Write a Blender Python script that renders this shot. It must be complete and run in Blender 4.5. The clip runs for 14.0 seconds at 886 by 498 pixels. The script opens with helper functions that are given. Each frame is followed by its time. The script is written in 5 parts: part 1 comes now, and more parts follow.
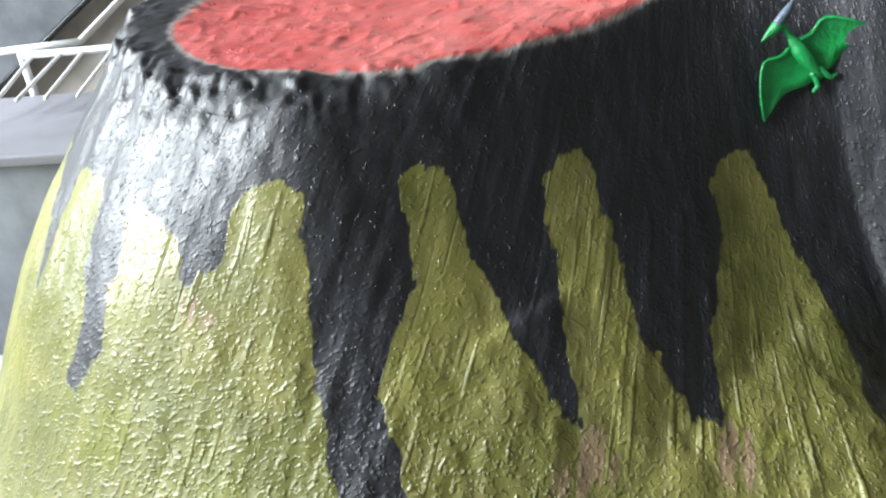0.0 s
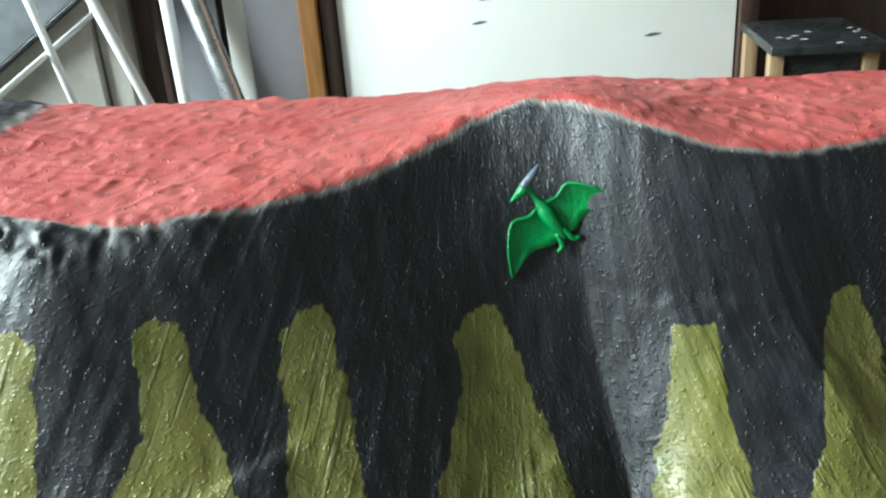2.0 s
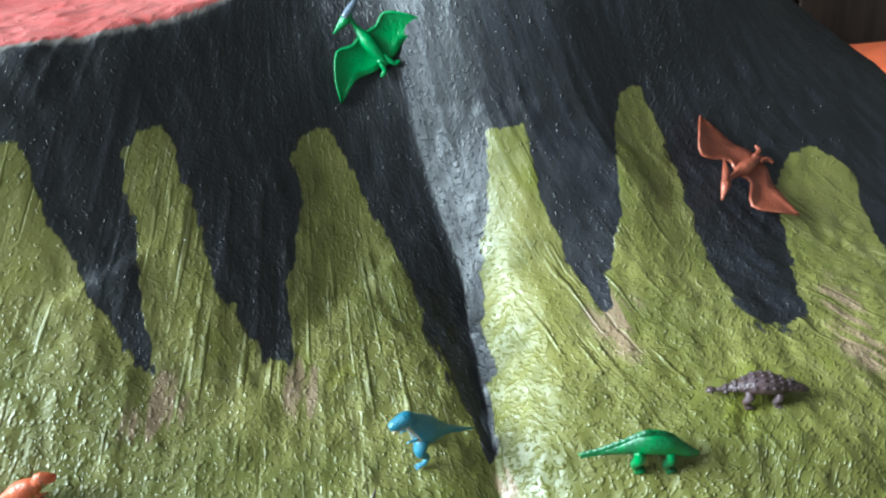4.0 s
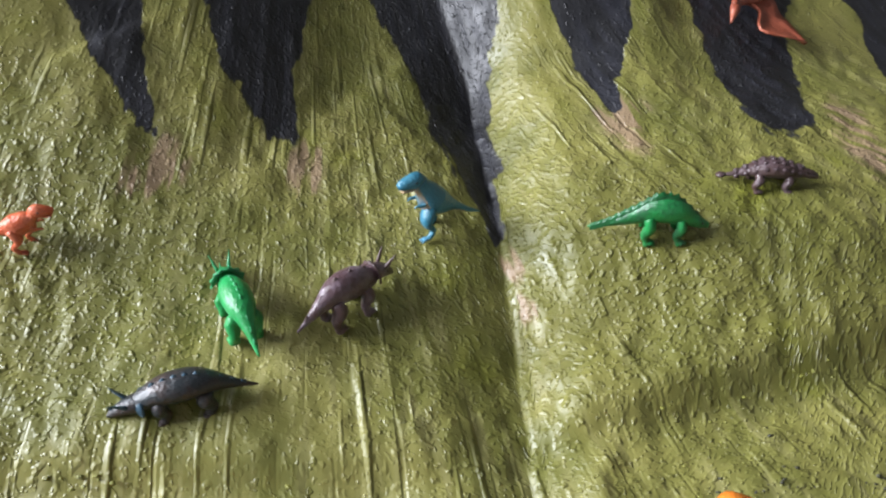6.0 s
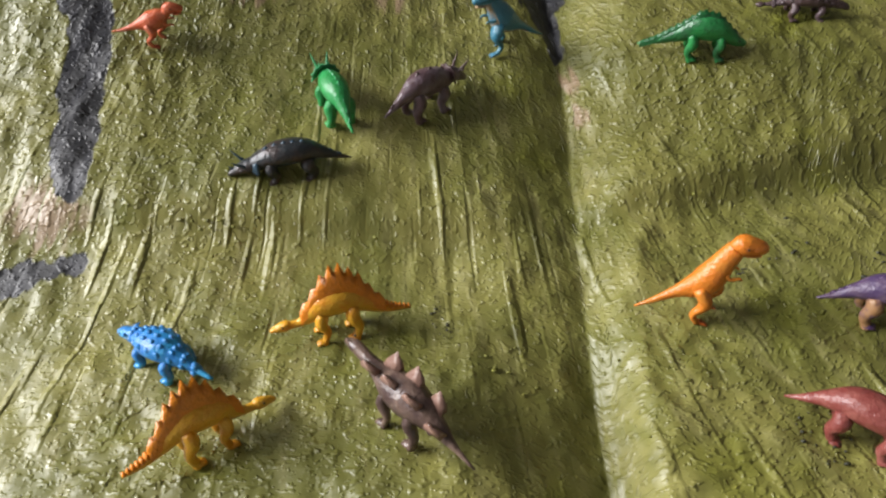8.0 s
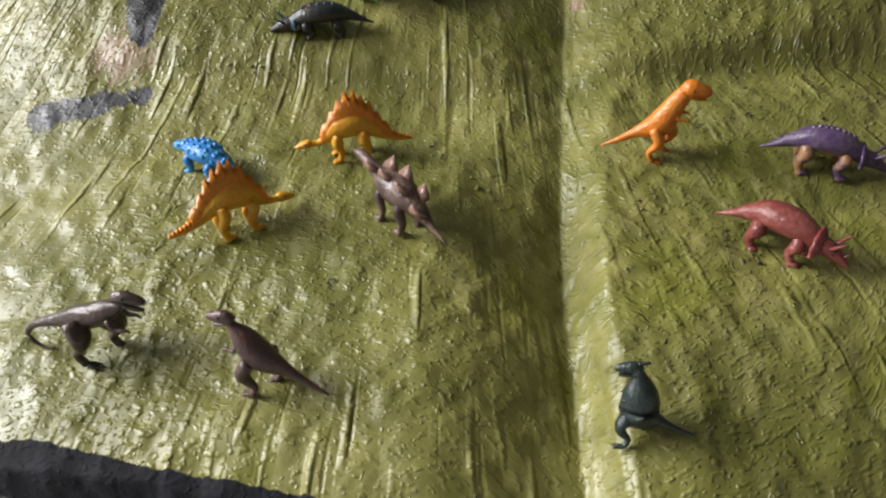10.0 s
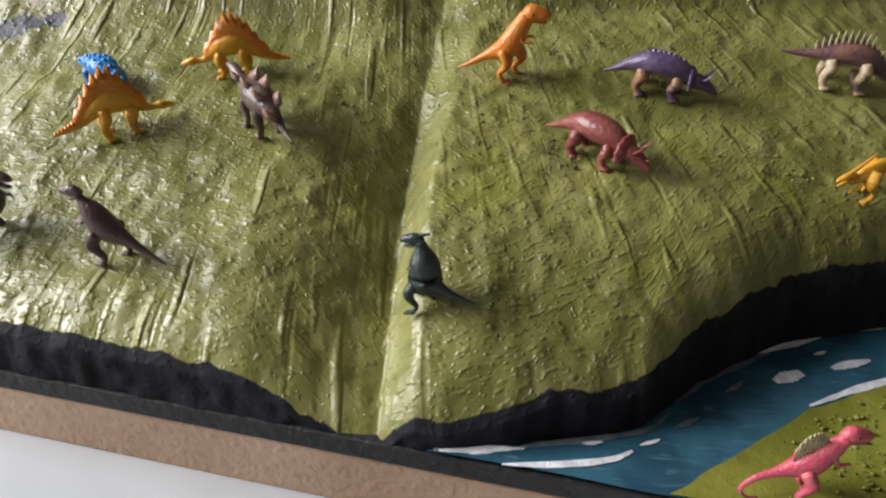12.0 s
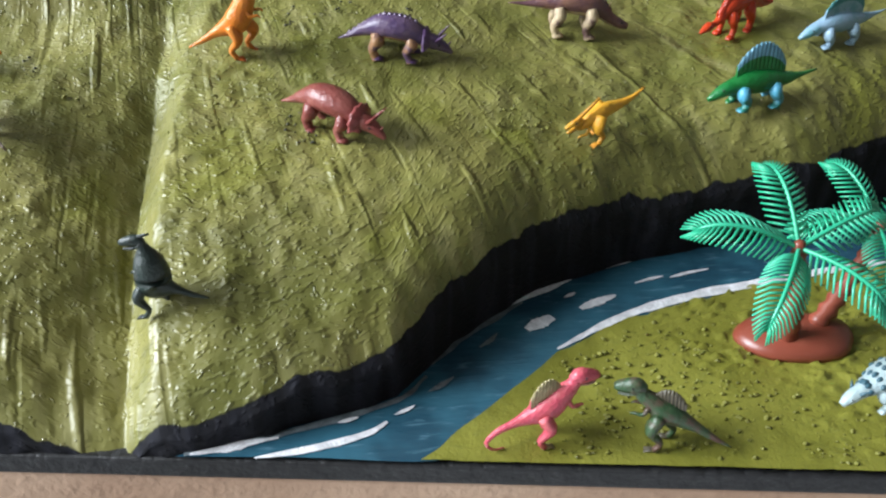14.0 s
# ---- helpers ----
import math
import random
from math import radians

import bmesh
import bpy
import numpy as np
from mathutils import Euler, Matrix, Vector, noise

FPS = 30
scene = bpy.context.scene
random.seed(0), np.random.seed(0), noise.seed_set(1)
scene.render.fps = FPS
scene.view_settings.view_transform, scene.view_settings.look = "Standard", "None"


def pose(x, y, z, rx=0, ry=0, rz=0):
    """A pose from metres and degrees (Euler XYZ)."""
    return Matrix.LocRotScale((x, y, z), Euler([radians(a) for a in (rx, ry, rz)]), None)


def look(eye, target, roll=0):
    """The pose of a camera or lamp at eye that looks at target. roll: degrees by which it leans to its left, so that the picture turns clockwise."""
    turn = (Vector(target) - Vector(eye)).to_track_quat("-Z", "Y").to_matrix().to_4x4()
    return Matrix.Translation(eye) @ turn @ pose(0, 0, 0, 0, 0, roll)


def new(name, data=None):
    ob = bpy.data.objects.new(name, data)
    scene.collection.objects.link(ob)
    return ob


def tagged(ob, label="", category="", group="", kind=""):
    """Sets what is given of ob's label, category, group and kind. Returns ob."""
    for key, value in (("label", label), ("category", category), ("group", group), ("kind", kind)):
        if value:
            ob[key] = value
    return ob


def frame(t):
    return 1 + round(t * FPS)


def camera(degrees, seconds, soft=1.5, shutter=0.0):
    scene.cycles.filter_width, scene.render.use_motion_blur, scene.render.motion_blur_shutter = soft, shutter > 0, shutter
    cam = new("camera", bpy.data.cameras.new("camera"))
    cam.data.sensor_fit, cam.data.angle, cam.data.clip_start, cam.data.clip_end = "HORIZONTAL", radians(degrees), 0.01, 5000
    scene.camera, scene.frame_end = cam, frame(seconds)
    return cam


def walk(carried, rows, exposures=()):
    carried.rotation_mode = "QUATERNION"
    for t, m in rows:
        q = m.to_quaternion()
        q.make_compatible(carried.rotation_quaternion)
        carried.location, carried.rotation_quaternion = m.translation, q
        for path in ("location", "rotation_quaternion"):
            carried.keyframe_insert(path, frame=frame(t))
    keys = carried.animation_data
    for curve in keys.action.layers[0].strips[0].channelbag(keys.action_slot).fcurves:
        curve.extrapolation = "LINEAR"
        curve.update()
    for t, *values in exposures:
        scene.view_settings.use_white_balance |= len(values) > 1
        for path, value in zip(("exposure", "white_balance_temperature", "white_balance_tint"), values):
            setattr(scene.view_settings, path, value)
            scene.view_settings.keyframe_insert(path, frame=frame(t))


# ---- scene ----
cam = camera(54.7, 14.0, soft=2.3)
EXPOSURES = [(0.0, -0.12, 6350, 9), (1.5, -0.26, 6250, 4), (2.0, -0.2, 6150, -4), (3.0, 0.14, 5600, -12), (5.5, -0.12, 6100, 16), (7.5, -0.60, 6900, 17), (9.0, -0.83, 6950, 15), (11.5, -0.84, 6800, 16), (13.0, -0.46, 6500, 14), (14.0, -0.28, 6300, 12)]
PATH = [
    (0, (0.0363, -0.0183, 0.4355), (-0.0457, 0.4224, 0.2139), -7.01),
    (0.5, (0.0459, -0.0134, 0.4619), (-0.0318, 0.4319, 0.2482), -6.54),
    (1, (0.0660, -0.0044, 0.4788), (-0.0123, 0.4452, 0.2745), -6.57),
    (1.5, (0.1090, -0.0008, 0.4793), (0.0368, 0.4515, 0.2787), -5.51),
    (2, (0.1441, 0.0027, 0.4778), (0.0783, 0.4563, 0.2781), -4.22),
    (2.5, (0.1644, -0.0061, 0.4704), (0.1133, 0.4476, 0.2666), -4.20),
    (3, (0.1646, -0.0448, 0.4477), (0.1476, 0.4031, 0.2260), -4.31),
    (3.2, (0.1624, -0.0614, 0.4419), (0.1543, 0.3877, 0.2222), -4.49),
    (5.3, (0.1343, -0.0737, 0.3225), (0.1884, 0.3891, 0.1412), -2.14),
    (5.5, (0.1311, -0.0744, 0.3137), (0.1856, 0.3871, 0.1292), -1.24),
    (6, (0.1263, -0.1051, 0.3071), (0.1628, 0.3525, 0.1089), -1.46),
    (6.5, (0.1181, -0.1267, 0.3026), (0.1494, 0.3247, 0.0898), -1.14),
    (7, (0.1119, -0.1443, 0.2912), (0.1392, 0.3028, 0.0690), -1.25),
    (7.5, (0.1103, -0.1601, 0.2825), (0.1284, 0.2843, 0.0541), -0.70),
    (8, (0.1127, -0.1844, 0.2755), (0.1196, 0.2587, 0.0439), -0.83),
    (8.5, (0.1189, -0.1992, 0.2611), (0.1163, 0.2474, 0.0362), -0.67),
    (9, (0.1292, -0.2262, 0.2518), (0.1150, 0.2163, 0.0195), -0.20),
    (9.2, (0.1350, -0.2406, 0.2523), (0.1142, 0.2001, 0.0171), -0.44),
    (11.3, (0.1532, -0.3113, 0.2139), (0.1190, 0.1327, -0.0133), 1.05),
    (11.5, (0.1737, -0.3176, 0.2158), (0.1354, 0.1240, -0.0155), 0.72),
    (12, (0.2365, -0.3242, 0.2218), (0.1872, 0.1131, -0.0155), 0.75),
    (12.5, (0.2718, -0.3189, 0.2307), (0.2339, 0.1156, -0.0138), 2.80),
    (13, (0.2705, -0.3212, 0.2211), (0.2723, 0.1051, -0.0402), 1.39),
    (13.5, (0.2728, -0.3175, 0.2180), (0.2954, 0.1089, -0.0421), 0.70),
    (14, (0.2807, -0.3142, 0.2270), (0.3194, 0.1115, -0.0324), -0.75),
]
walk(cam, [(t, look(eye, target, roll)) for t, eye, target, roll in PATH], EXPOSURES)

# ---- light: one large window on the left of the room, dull sky outside ----
world = bpy.data.worlds.new("sky")
scene.world = world
world.use_nodes = True
sky = world.node_tree.nodes.new("ShaderNodeTexSky")
sky.sky_type, sky.sun_disc = "NISHITA", False
sky.sun_elevation, sky.sun_rotation = radians(35), radians(-90)
world.node_tree.links.new(sky.outputs[0], world.node_tree.nodes["Background"].inputs[0])
world.node_tree.nodes["Background"].inputs[1].default_value = 0.10

WINDOW_Y, WINDOW_Z, WINDOW_W, WINDOW_H = -0.12, 1.95, 2.50, 1.70
glow = bpy.data.lights.new("window_light", "AREA")
glow.shape, glow.size, glow.size_y, glow.energy, glow.color = "RECTANGLE", WINDOW_W, WINDOW_H, 660.0, (0.90, 0.965, 1.0)
lamp = new("window_light", glow)
lamp.matrix_world = look((-3.32, WINDOW_Y, WINDOW_Z), (0.1, WINDOW_Y + 0.1, WINDOW_Z - 1.4))


# ---- helpers ----
def vnoise(x, y, seed=0):
    """Smooth value noise on a unit lattice, -1 to 1."""
    def cell(i, j):
        h = np.sin(i * 127.1 + j * 311.7 + seed * 74.7) * 43758.5453
        return (h - np.floor(h)) * 2 - 1
    i, j = np.floor(x), np.floor(y)
    u, v = x - i, y - j
    u, v = u * u * (3 - 2 * u), v * v * (3 - 2 * v)
    return (cell(i, j) * (1 - u) + cell(i + 1, j) * u) * (1 - v) + (cell(i, j + 1) * (1 - u) + cell(i + 1, j + 1) * u) * v


def mesh_of(name, bm, materials, smooth=True):
    data = bpy.data.meshes.new(name)
    bmesh.ops.recalc_face_normals(bm, faces=bm.faces)
    bm.to_mesh(data)
    bm.free()
    for m in materials if isinstance(materials, (list, tuple)) else [materials]:
        data.materials.append(m)
    if smooth:
        data.shade_smooth()
    return data


def thing(name, bm, materials, label, category, group="", kind="", smooth=True):
    return tagged(new(name, mesh_of(name, bm, materials, smooth)), label, category, group, kind)


def holder(name, label, category, group="", kind="", at=(0, 0, 0)):
    ob = tagged(new(name), label, category, group, kind)
    ob.location = at
    return ob


def part(name, bm, materials, parent, label="", smooth=True):
    ob = new(name, mesh_of(name, bm, materials, smooth))
    ob.parent = parent
    ob.matrix_parent_inverse = Matrix.Translation(parent.location).inverted() if parent.type == "EMPTY" else Matrix()
    return tagged(ob, label) if label else ob


def box(bm, x0, y0, z0, x1, y1, z1, bevel=0.0, mat=0, turn=None):
    made = bmesh.ops.create_cube(bm, size=1.0)["verts"]
    m = Matrix.Translation(((x0 + x1) / 2, (y0 + y1) / 2, (z0 + z1) / 2)) @ Matrix.Diagonal((x1 - x0, y1 - y0, z1 - z0, 1))
    bmesh.ops.transform(bm, matrix=turn @ m if turn else m, verts=made)
    faces = list({f for v in made for f in v.link_faces})
    if bevel:
        edges = list({e for f in faces for e in f.edges})
        faces += bmesh.ops.bevel(bm, geom=edges, offset=bevel, segments=2, affect="EDGES", profile=0.6)["faces"]
    for f in faces:
        if f.is_valid:
            f.material_index = mat
    return bm


def smooth_line(points, steps=5):
    """Catmull-Rom through points of any dimension."""
    p = [np.array(q, float) for q in points]
    p = [2 * p[0] - p[1]] + p + [2 * p[-1] - p[-2]]
    out = []
    for a, b, c, d in zip(p, p[1:], p[2:], p[3:]):
        for k in range(steps):
            t = k / steps
            out.append(0.5 * (2 * b + (c - a) * t + (2 * a - 5 * b + 4 * c - d) * t * t + (3 * b - a - 3 * c + d) * t**3))
    return out + [p[-2]]


def tube(bm, points, seg=10, steps=4, mat=0, hint=(0, 0, 1), under=None):
    """A sweep through rows of x, y, z, half width, half height; under: material of its lower third."""
    line = smooth_line(points, steps)
    rings = []
    for k, q in enumerate(line):
        along = Vector(line[min(k + 1, len(line) - 1)][:3] - line[max(k - 1, 0)][:3])
        along.normalize()
        side = Vector(hint).cross(along)
        side = side.normalized() if side.length > 1e-4 else Vector((0, 1, 0))
        up = along.cross(side)
        a, b = max(q[3], 1e-5), max(q[4], 1e-5)
        ring = []
        for s in range(seg):
            w = 2 * math.pi * s / seg
            ring.append(bm.verts.new(Vector(q[:3]) + side * (a * math.cos(w)) + up * (b * math.sin(w))))
        rings.append(ring)
    for one, two in zip(rings, rings[1:]):
        for s in range(seg):
            f = bm.faces.new((one[s], one[(s + 1) % seg], two[(s + 1) % seg], two[s]))
            low = under is not None and math.sin(2 * math.pi * (s + 0.5) / seg) < -0.45
            f.material_index = under if low else mat
    for ring in (rings[0], rings[-1]):
        bm.faces.new(ring).material_index = mat
    return bm


def rod(bm, a, b, r, seg=8, mat=0):
    mid = [(a[i] + b[i]) / 2 for i in range(3)]
    hint = (0, 1, 0) if abs(b[2] - a[2]) > 0.7 * math.dist(a, b) else (0, 0, 1)
    return tube(bm, [(*a, r, r), (*mid, r, r), (*b, r, r)], seg, 1, mat, hint)


# ---- materials ----
class Nodes:
    """A node material, wired in few words."""

    def __init__(self, name):
        self.mat = bpy.data.materials.new(name)
        self.mat.use_nodes = True
        self.tree = self.mat.node_tree
        self.out = self.tree.nodes["Principled BSDF"]

    def add(self, kind, **values):
        node = self.tree.nodes.new("ShaderNode" + kind)
        for key, value in values.items():
            node.inputs[key].default_value = value
        return node

    def link(self, a, b):
        self.tree.links.new(a, b)

    def attr(self, name):
        node = self.add("Attribute")
        node.attribute_name = name
        return node

    def noise(self, scale, detail=3.0, vector=None, rough=0.55, warp=0.0):
        node = self.add("TexNoise", Scale=scale, Detail=detail, Roughness=rough, Distortion=warp)
        self.link(vector or self.place(), node.inputs["Vector"])
        return node.outputs["Fac"]

    def place(self):
        return self.add("TexCoord").outputs["Object"]

    def stretch(self, vector, sx, sy, sz, turn=0.0):
        node = self.add("Mapping")
        node.inputs["Scale"].default_value = (sx, sy, sz)
        node.inputs["Rotation"].default_value = (0, 0, turn)
        self.link(vector, node.inputs["Vector"])
        return node.outputs[0]

    def math(self, op, a, b=0.0, c=0.0):
        node = self.add("Math")
        node.operation = op
        for k, v in enumerate((a, b, c)):
            if isinstance(v, (int, float)):
                node.inputs[k].default_value = v
            else:
                self.link(v, node.inputs[k])
        return node.outputs[0]

    def span(self, value, a, b, lo=0.0, hi=1.0):
        node = self.add("MapRange")
        node.interpolation_type = "SMOOTHSTEP"
        for k, v in zip(("From Min", "From Max", "To Min", "To Max"), (a, b, lo, hi)):
            node.inputs[k].default_value = v
        self.link(value, node.inputs["Value"])
        return node.outputs[0]

    def mix(self, fac, a, b):
        node = self.add("Mix")
        node.data_type = "RGBA"
        for k, v in ((0, fac), (6, a), (7, b)):
            if isinstance(v, (int, float)):
                node.inputs[k].default_value = v
            elif isinstance(v, tuple):
                node.inputs[k].default_value = (*v, 1)
            else:
                self.link(v, node.inputs[k])
        return node.outputs[2]

    def bump(self, height, distance, strength=1.0, below=None):
        node = self.add("Bump", Strength=strength, Distance=distance)
        self.link(height, node.inputs["Height"])
        if below:
            self.link(below, node.inputs["Normal"])
        return node.outputs[0]

    def done(self, color=None, rough=None, normal=None, metal=0.0, spec=0.5, coat=0.0):
        for key, v in (("Base Color", color), ("Roughness", rough), ("Normal", normal)):
            if v is None:
                continue
            if isinstance(v, tuple):
                self.out.inputs[key].default_value = (*v, 1)
            elif isinstance(v, (int, float)):
                self.out.inputs[key].default_value = v
            else:
                self.link(v, self.out.inputs[key])
        self.out.inputs["Metallic"].default_value = metal
        self.out.inputs["Specular IOR Level"].default_value = spec
        self.out.inputs["Coat Weight"].default_value = coat
        return self.mat


def plain(name, color, rough=0.5, vary=0.2, scale=12.0, bump=0.0, metal=0.0, fine=6.0):
    """Paint, plastic or metal with a slight mottle at two scales."""
    n = Nodes(name)
    big, small = n.noise(scale, 3), n.noise(scale * fine, 4)
    shade = n.math("ADD", n.math("MULTIPLY", big, 0.6), n.math("MULTIPLY", small, 0.4))
    dark, light = tuple(c * (1 - vary) for c in color), tuple(min(1, c * (1 + vary)) for c in color)
    col = n.mix(n.span(shade, 0.35, 0.65), dark, light)
    return n.done(col, n.span(small, 0.3, 0.7, rough * 0.85, min(1, rough * 1.2)), n.bump(small, bump) if bump else None, metal)


def toy(name, color, wash, rough=0.30, at=0.5):
    """Moulded plastic, sprayed unevenly with a second colour."""
    n = Nodes(name)
    patch = n.noise(6.0, 4, rough=0.65)
    col = n.mix(n.span(patch, at - 0.1, at + 0.14), color, wash)
    col = n.mix(n.span(n.noise(24.0, 3, rough=0.7), 0.54, 0.74, 0.0, 0.22), col, tuple(c * 0.45 for c in color))
    return n.done(col, rough, n.bump(n.math("ADD", n.noise(34.0, 3), n.noise(13.0, 2)), 0.0012, 0.42))


def mountain_material():
    n = Nodes("painted_plaster")
    place, flow = n.place(), n.attr("flow").outputs["Vector"]
    streak = n.noise(1.0, 2, n.stretch(flow, 230, 20, 1), 0.5, 0.4)
    grain = n.noise(420.0, 2, place, 0.5)
    patch = n.noise(16.0, 4, place, 0.6)
    mid = n.noise(60.0, 4, place, 0.6)
    edge = n.math("ADD", n.math("MULTIPLY", n.math("SUBTRACT", mid, 0.5), 0.010), n.math("MULTIPLY", n.math("SUBTRACT", streak, 0.5), 0.006))
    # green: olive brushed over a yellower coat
    green = n.mix(n.span(patch, 0.36, 0.64), (0.128, 0.130, 0.028), (0.214, 0.200, 0.054))
    green = n.mix(n.span(n.noise(1.0, 3, n.stretch(flow, 150, 22, 1), 0.6, 0.8), 0.48, 0.72, 0.0, 0.5), green, (0.285, 0.262, 0.110))
    green = n.mix(n.span(mid, 0.54, 0.75, 0.0, 0.5), green, (0.100, 0.098, 0.018))
    # darker olive on the lumpy parts stands in for shade between the lumps
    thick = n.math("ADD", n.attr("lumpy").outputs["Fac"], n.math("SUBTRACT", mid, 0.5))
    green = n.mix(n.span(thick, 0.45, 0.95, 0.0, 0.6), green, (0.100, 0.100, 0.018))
    green = n.mix(n.span(n.noise(22.0, 2, place, 0.5), 0.58, 0.72, 0.0, 0.55), green, (0.150, 0.158, 0.016))
    bare = n.math("ADD", n.attr("bare").outputs["Fac"], n.math("MULTIPLY", n.math("SUBTRACT", mid, 0.5), 0.9))
    green = n.mix(n.span(n.math("MULTIPLY", bare, n.span(streak, 0.35, 0.6, 0.45, 1.0)), 0.38, 0.75, 0.0, 0.8), green, (0.30, 0.20, 0.13))
    black = n.mix(n.span(streak, 0.4, 0.7), (0.0075, 0.0075, 0.0090), (0.017, 0.0175, 0.0235))
    red = n.mix(n.span(patch, 0.35, 0.65), (0.36, 0.046, 0.042), (0.43, 0.090, 0.080))
    red = n.mix(n.span(grain, 0.55, 0.75, 0.0, 0.5), red, (0.52, 0.20, 0.18))
    in_black = n.span(n.math("ADD", n.attr("black").outputs["Fac"], edge), -0.0006, 0.0006)
    red_at = n.math("ADD", n.attr("red").outputs["Fac"], n.math("MULTIPLY", edge, 0.9))
    col = n.mix(in_black, green, black)
    col = n.mix(n.span(red_at, -0.006, -0.0005), col, (0.20, 0.175, 0.16))
    col = n.mix(n.span(red_at, -0.001, 0.002), col, red)
    # relief: scattered rounded blobs of plaster, sparse drawn-out ridges, scratches, a little grit
    blobs_at = n.math("MAXIMUM", n.attr("lumpy").outputs["Fac"], 0.0)
    blobs = n.span(n.noise(1.0, 1, n.stretch(flow, 330, 300, 1), 0.4, 0.0), 0.50, 0.86)
    beads = n.span(n.noise(1.0, 1, n.stretch(flow, 620, 560, 1), 0.4, 0.0), 0.55, 0.85)
    swell = n.noise(1.0, 2, n.stretch(flow, 95, 60, 1), 0.5, 0.3)
    parts = n.add("SeparateXYZ")
    n.link(place, parts.inputs[0])
    drawn = n.math("MULTIPLY", n.span(n.noise(15.0, 2, place), 0.36, 0.60), n.math("MULTIPLY", n.span(parts.outputs[2], 0.17, 0.25, 1.0, 0.45), n.span(blobs_at, 0.45, 0.9, 1.0, 0.4)))
    drawn = n.math("MULTIPLY", drawn, n.math("SUBTRACT", 1.0, n.math("MULTIPLY", in_black, 0.75)))
    ridges = n.span(n.noise(1.0, 1, n.stretch(flow, 230, 17, 1), 0.3, 0.05), 0.58, 0.78)
    cuts = n.span(n.noise(1.0, 1, n.stretch(flow, 330, 14, 1), 0.3, 0.1), 0.62, 0.82)
    specks = n.span(n.noise(330.0, 1, place, 0.4), 0.66, 0.74)
    cells = n.math("ADD", n.math("MULTIPLY", blobs, 1.15), n.math("MULTIPLY", beads, 0.9))
    height = n.math("MULTIPLY", cells, n.math("ADD", blobs_at, 0.10))
    height = n.math("ADD", height, n.math("MULTIPLY", swell, 0.6))
    height = n.math("ADD", height, n.math("MULTIPLY", n.math("MULTIPLY", ridges, drawn), 1.5))
    height = n.math("SUBTRACT", height, n.math("MULTIPLY", n.math("MULTIPLY", cuts, drawn), 0.7))
    height = n.math("ADD", height, n.math("MULTIPLY", specks, n.span(red_at, -0.001, 0.002, 0.45, 1.1)))
    height = n.math("ADD", height, n.math("MULTIPLY", streak, 0.22))
    height = n.math("ADD", height, n.math("MULTIPLY", grain, 0.10))
    height = n.math("MULTIPLY", height, n.math("SUBTRACT", 1.0, n.math("MULTIPLY", in_black, 0.25)))
    rough = n.math("ADD", n.span(mid, 0.3, 0.7, 0.34, 0.48), n.math("MULTIPLY", in_black, 0.08))
    # the black along the foot is a matte coat, the lava above it satin
    matte = n.math("MULTIPLY", in_black, n.span(parts.outputs[2], 0.05, 0.09, 1.0, 0.0))
    n.link(n.math("SUBTRACT", n.math("ADD", 0.50, n.math("MULTIPLY", in_black, 0.08)), n.math("MULTIPLY", matte, 0.40)), n.out.inputs["Specular IOR Level"])
    rough = n.math("ADD", rough, n.math("MULTIPLY", matte, 0.3))
    return n.done(col, rough, n.bump(height, 0.00085, 1.0), spec=0.5)


def meadow_material():
    n = Nodes("painted_board")
    place = n.place()
    patch, mid, grain = n.noise(22.0, 3, place), n.noise(160.0, 4, place), n.noise(700.0, 3, place)
    green = n.mix(n.span(patch, 0.35, 0.65), (0.145, 0.143, 0.018), (0.200, 0.196, 0.030))
    green = n.mix(n.span(mid, 0.55, 0.75, 0.0, 0.5), green, (0.11, 0.115, 0.018))
    height = n.math("ADD", n.math("MULTIPLY", mid, 0.6), n.math("MULTIPLY", grain, 0.3))
    return n.done(green, 0.42, n.bump(height, 0.0010))


def water_material():
    n = Nodes("river_paint")
    place = n.place()
    streaks = n.noise(1.0, 4, n.stretch(place, 60, 300, 1, 0.5), 0.6, 0.5)
    patch = n.noise(30.0, 3, place)
    col = n.mix(n.span(patch, 0.35, 0.65), (0.016, 0.055, 0.085), (0.030, 0.105, 0.150))
    col = n.mix(n.span(streaks, 0.56, 0.72, 0.0, 0.5), col, (0.10, 0.21, 0.27))
    return n.done(col, 0.24, n.bump(streaks, 0.0005))


def wood_material(name, light, dark, along=(1, 14, 14), rough=0.4):
    n = Nodes(name)
    place = n.stretch(n.place(), *along)
    grain, fine = n.noise(3.0, 5, place, 0.6, 1.0), n.noise(14.0, 4, place, 0.6, 0.4)
    col = n.mix(n.span(grain, 0.35, 0.65), dark, light)
    col = n.mix(n.span(fine, 0.5, 0.75, 0.0, 0.5), col, dark)
    return n.done(col, rough, n.bump(fine, 0.0006))


def board_edge_material():
    """Raw fibreboard, its upper edge brushed black."""
    n = Nodes("fibreboard")
    place = n.place()
    patch, grain = n.noise(9.0, 4, place), n.noise(260.0, 4, place)
    col = n.mix(n.span(patch, 0.35, 0.65), (0.36, 0.225, 0.145), (0.46, 0.31, 0.21))
    col = n.mix(n.span(grain, 0.52, 0.75, 0.0, 0.5), col, (0.24, 0.14, 0.085))
    return n.done(col, 0.7, n.bump(grain, 0.0008))


